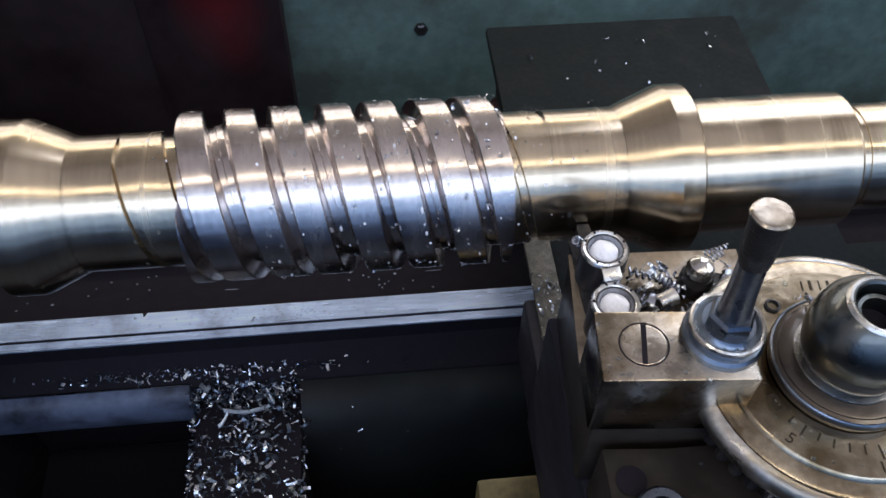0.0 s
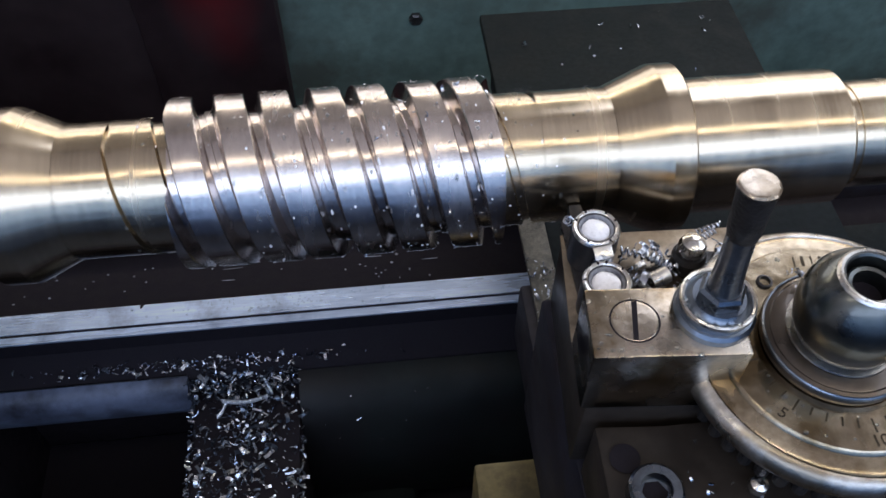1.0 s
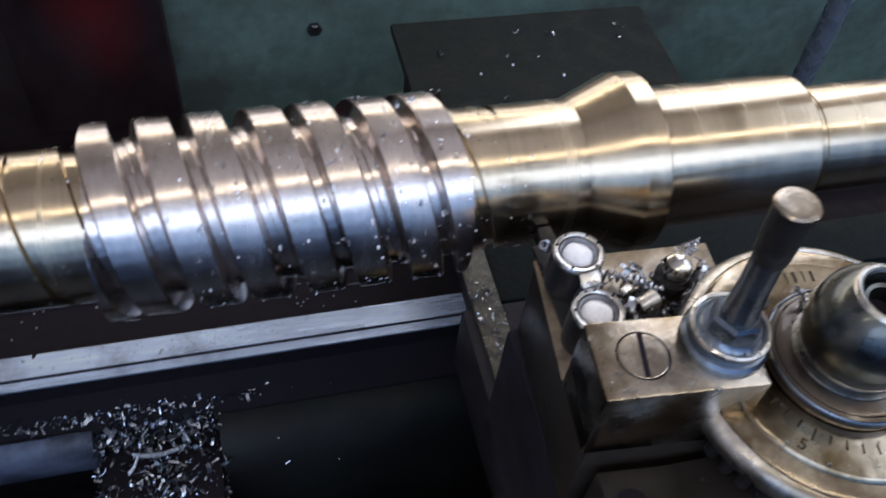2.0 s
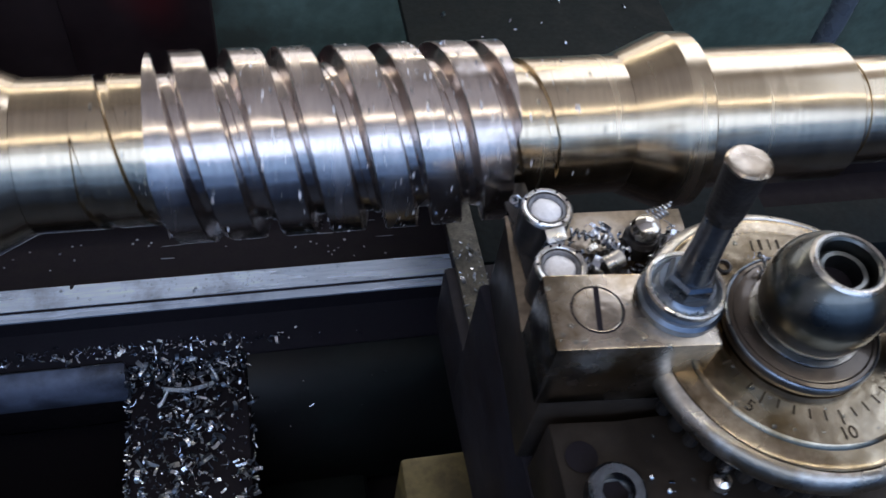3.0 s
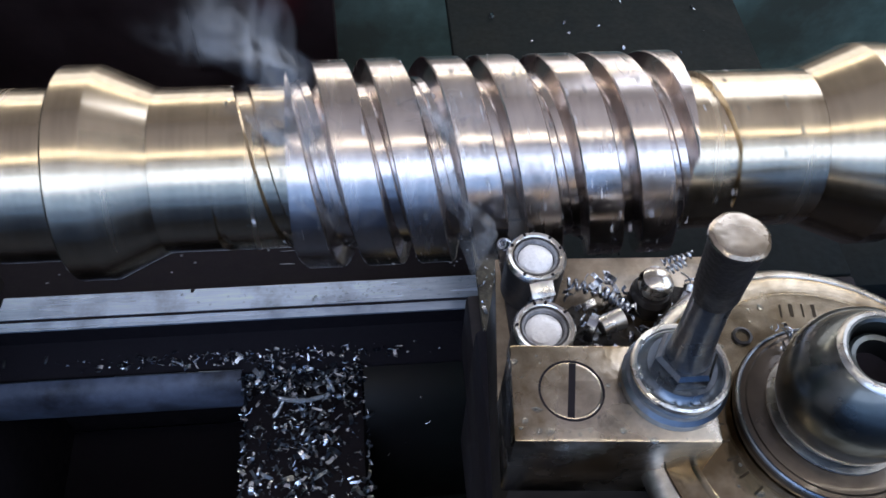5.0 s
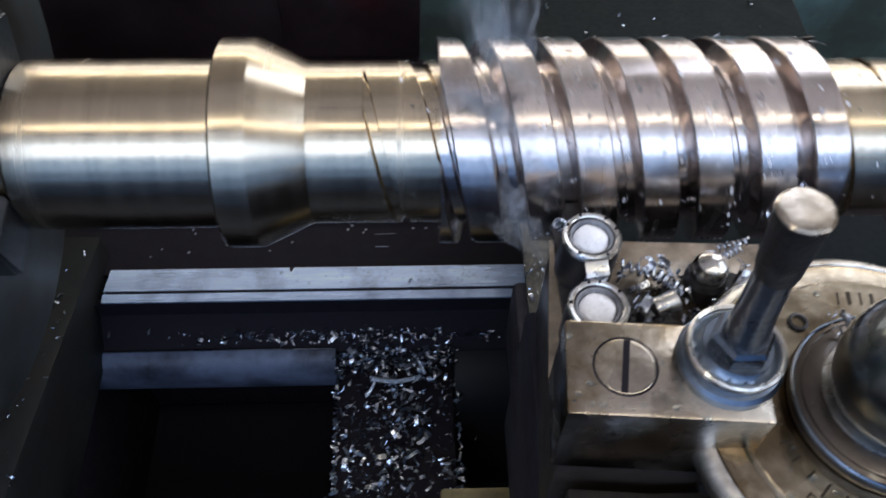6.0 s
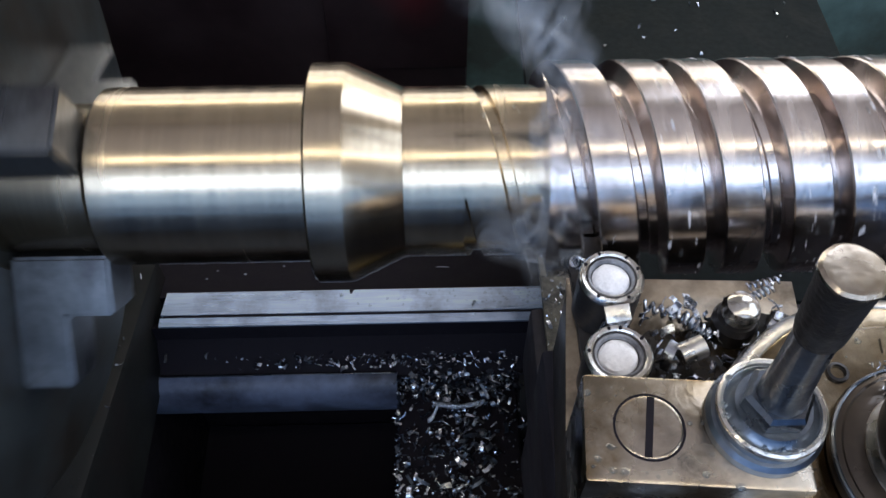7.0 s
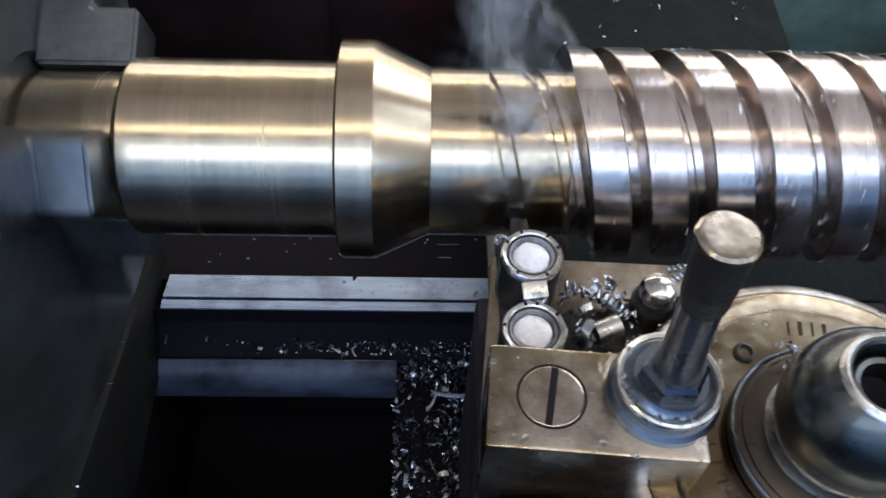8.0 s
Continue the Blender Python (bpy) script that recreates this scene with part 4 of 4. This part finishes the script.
def smoke_material():
    m = bpy.data.materials.new("thin_grey_smoke")
    m.use_nodes = True
    n, link = m.node_tree.nodes, m.node_tree.links.new
    for x in list(n):
        n.remove(x)
    out, mix, clear, haze = (n.new("ShaderNode" + k) for k in ("OutputMaterial", "MixShader", "BsdfTransparent", "BsdfDiffuse"))
    haze.inputs[0].default_value = (0.72, 0.76, 0.82, 1)
    co, tex, fade = n.new("ShaderNodeTexCoord"), n.new("ShaderNodeTexNoise"), n.new("ShaderNodeMapRange")
    tex.inputs["Scale"].default_value, tex.inputs["Detail"].default_value, tex.inputs["Roughness"].default_value, tex.inputs["Distortion"].default_value = 38, 6, 0.58, 1.6
    # thin curled filaments along the folds of the noise, over a faint veil
    off, fold = n.new("ShaderNodeMath"), n.new("ShaderNodeMath")
    off.operation, fold.operation = "SUBTRACT", "ABSOLUTE"
    off.inputs[1].default_value = 0.5
    fade.inputs[1].default_value, fade.inputs[2].default_value, fade.inputs[3].default_value, fade.inputs[4].default_value = 0.0, 0.10, 0.21, 0.03
    link(co.outputs["Object"], tex.inputs["Vector"])
    link(tex.outputs[0], off.inputs[0])
    link(off.outputs[0], fold.inputs[0])
    link(fold.outputs[0], fade.inputs[0])
    # thin towards the sheet's edges
    uv, wave = n.new("ShaderNodeSeparateXYZ"), n.new("ShaderNodeMath")
    link(co.outputs["UV"], uv.inputs[0])
    prod = None
    for k in (0, 1):
        a, b = n.new("ShaderNodeMath"), n.new("ShaderNodeMath")
        a.operation, b.operation = "MULTIPLY", "SINE"
        a.inputs[1].default_value = math.pi
        link(uv.outputs[k], a.inputs[0])
        link(a.outputs[0], b.inputs[0])
        if prod:
            wave.operation = "MULTIPLY"
            link(prod.outputs[0], wave.inputs[0])
            link(b.outputs[0], wave.inputs[1])
        prod = b
    amt = n.new("ShaderNodeMath")
    amt.operation = "MULTIPLY"
    link(wave.outputs[0], amt.inputs[0])
    link(fade.outputs[0], amt.inputs[1])
    link(amt.outputs[0], mix.inputs[0])
    link(clear.outputs[0], mix.inputs[1])
    link(haze.outputs[0], mix.inputs[2])
    link(mix.outputs[0], out.inputs[0])
    return m


SMOKE = smoke_material()


def wisp(seed):
    """One drifting wisp of smoke: three thin curling sheets about its middle."""
    rng = random.Random(seed)
    t = thing("smoke_wisp", "thin grey wisp of smoke rising from the cutting tool", "smoke", "smoke wisps")
    for layer in range(3):
        bm = bmesh.new()
        uv = bm.loops.layers.uv.new("UVMap")
        p = [rng.uniform(0, 6.28) for _ in range(6)]
        w, h = rng.uniform(0.012, 0.024), rng.uniform(0.036, 0.050)
        nu, nv = 10, 30
        grid = []
        for j in range(nv + 1):
            v = j / nv
            row = []
            for i in range(nu + 1):
                u = i / nu - 0.5
                spread = w * (0.5 + 1.1 * v)
                x = u * spread + 0.007 * math.sin(4 * v + p[0]) + 0.003 * math.sin(11 * v + p[1] + 3 * u)
                y = 0.006 * math.sin(5 * v + p[2] + 2.5 * u) + 0.004 * math.sin(9 * u + p[3]) + 0.02 * v
                row.append(bm.verts.new((x - 0.014 * v, y, h * (v - 0.5))))
            grid.append(row)
        for j in range(nv):
            for i in range(nu):
                f = bm.faces.new((grid[j][i], grid[j][i + 1], grid[j + 1][i + 1], grid[j + 1][i]))
                for l, (a, b) in zip(f.loops, ((i, j), (i + 1, j), (i + 1, j + 1), (i, j + 1))):
                    l[uv].uv = (a / nu, b / nv)
        me = bpy.data.meshes.new("smoke_sheet")
        bm.to_mesh(me)
        bm.free()
        me.materials.append(SMOKE)
        me.shade_smooth()
        ob = new("smoke_sheet", me)
        ob.parent = t
    return t


SMOKES = [(wisp(40 + k), 3.28 + 0.25 * k) for k in range(18)]

# ---- movement ----
START, SPEED = 2.0576, 30.75


def motions():
    times = [0.0, 1.0, 1.9, 2.0] + [round(2.1 + 0.1 * k, 2) for k in range(60)]
    for ob in CARRIED:
        p = ob.location.copy()
        walk(ob, [(t, pose(p.x - SPEED / 1000 * max(0.0, t - START), p.y, p.z)) for t in times])
    # each wisp leaves the cut when its time comes, then rises and drifts off
    for k, (ob, born) in enumerate(SMOKES):
        rows = []
        for t in [0.0, 1.0, 2.0] + [round(2.2 + 0.2 * j, 2) for j in range(30)]:
            age = max(0.0, t - born)
            held = min(t, born)
            # the first puffs are blown along the shaft, later ones climb over it
            draught = 0.150 if born < 4.3 else 0.060 if born < 6.3 else 0.025
            lag = 0.35 if born < 4.3 else 0.08
            climb = max(0.0, age - lag)
            x = -0.004 - SPEED / 1000 * max(0.0, held - START) - draught * age / (1 + 0.5 * age)
            rows.append((t, pose(x, -0.011 - 0.036 * min(1, age * 5) + 0.045 * climb, -0.002 + 0.05 * climb + 0.09 * climb * climb, 0, 0, 30 * math.sin(k) + 35 * min(age, 2.5))))
        walk(ob, rows)
    for ob in (WORM, CHUCK):
        walk(ob, [(t, pose(0, 0, 0, 360 * SPEED / LEAD * max(0.0, t - START))) for t in times])


motions()
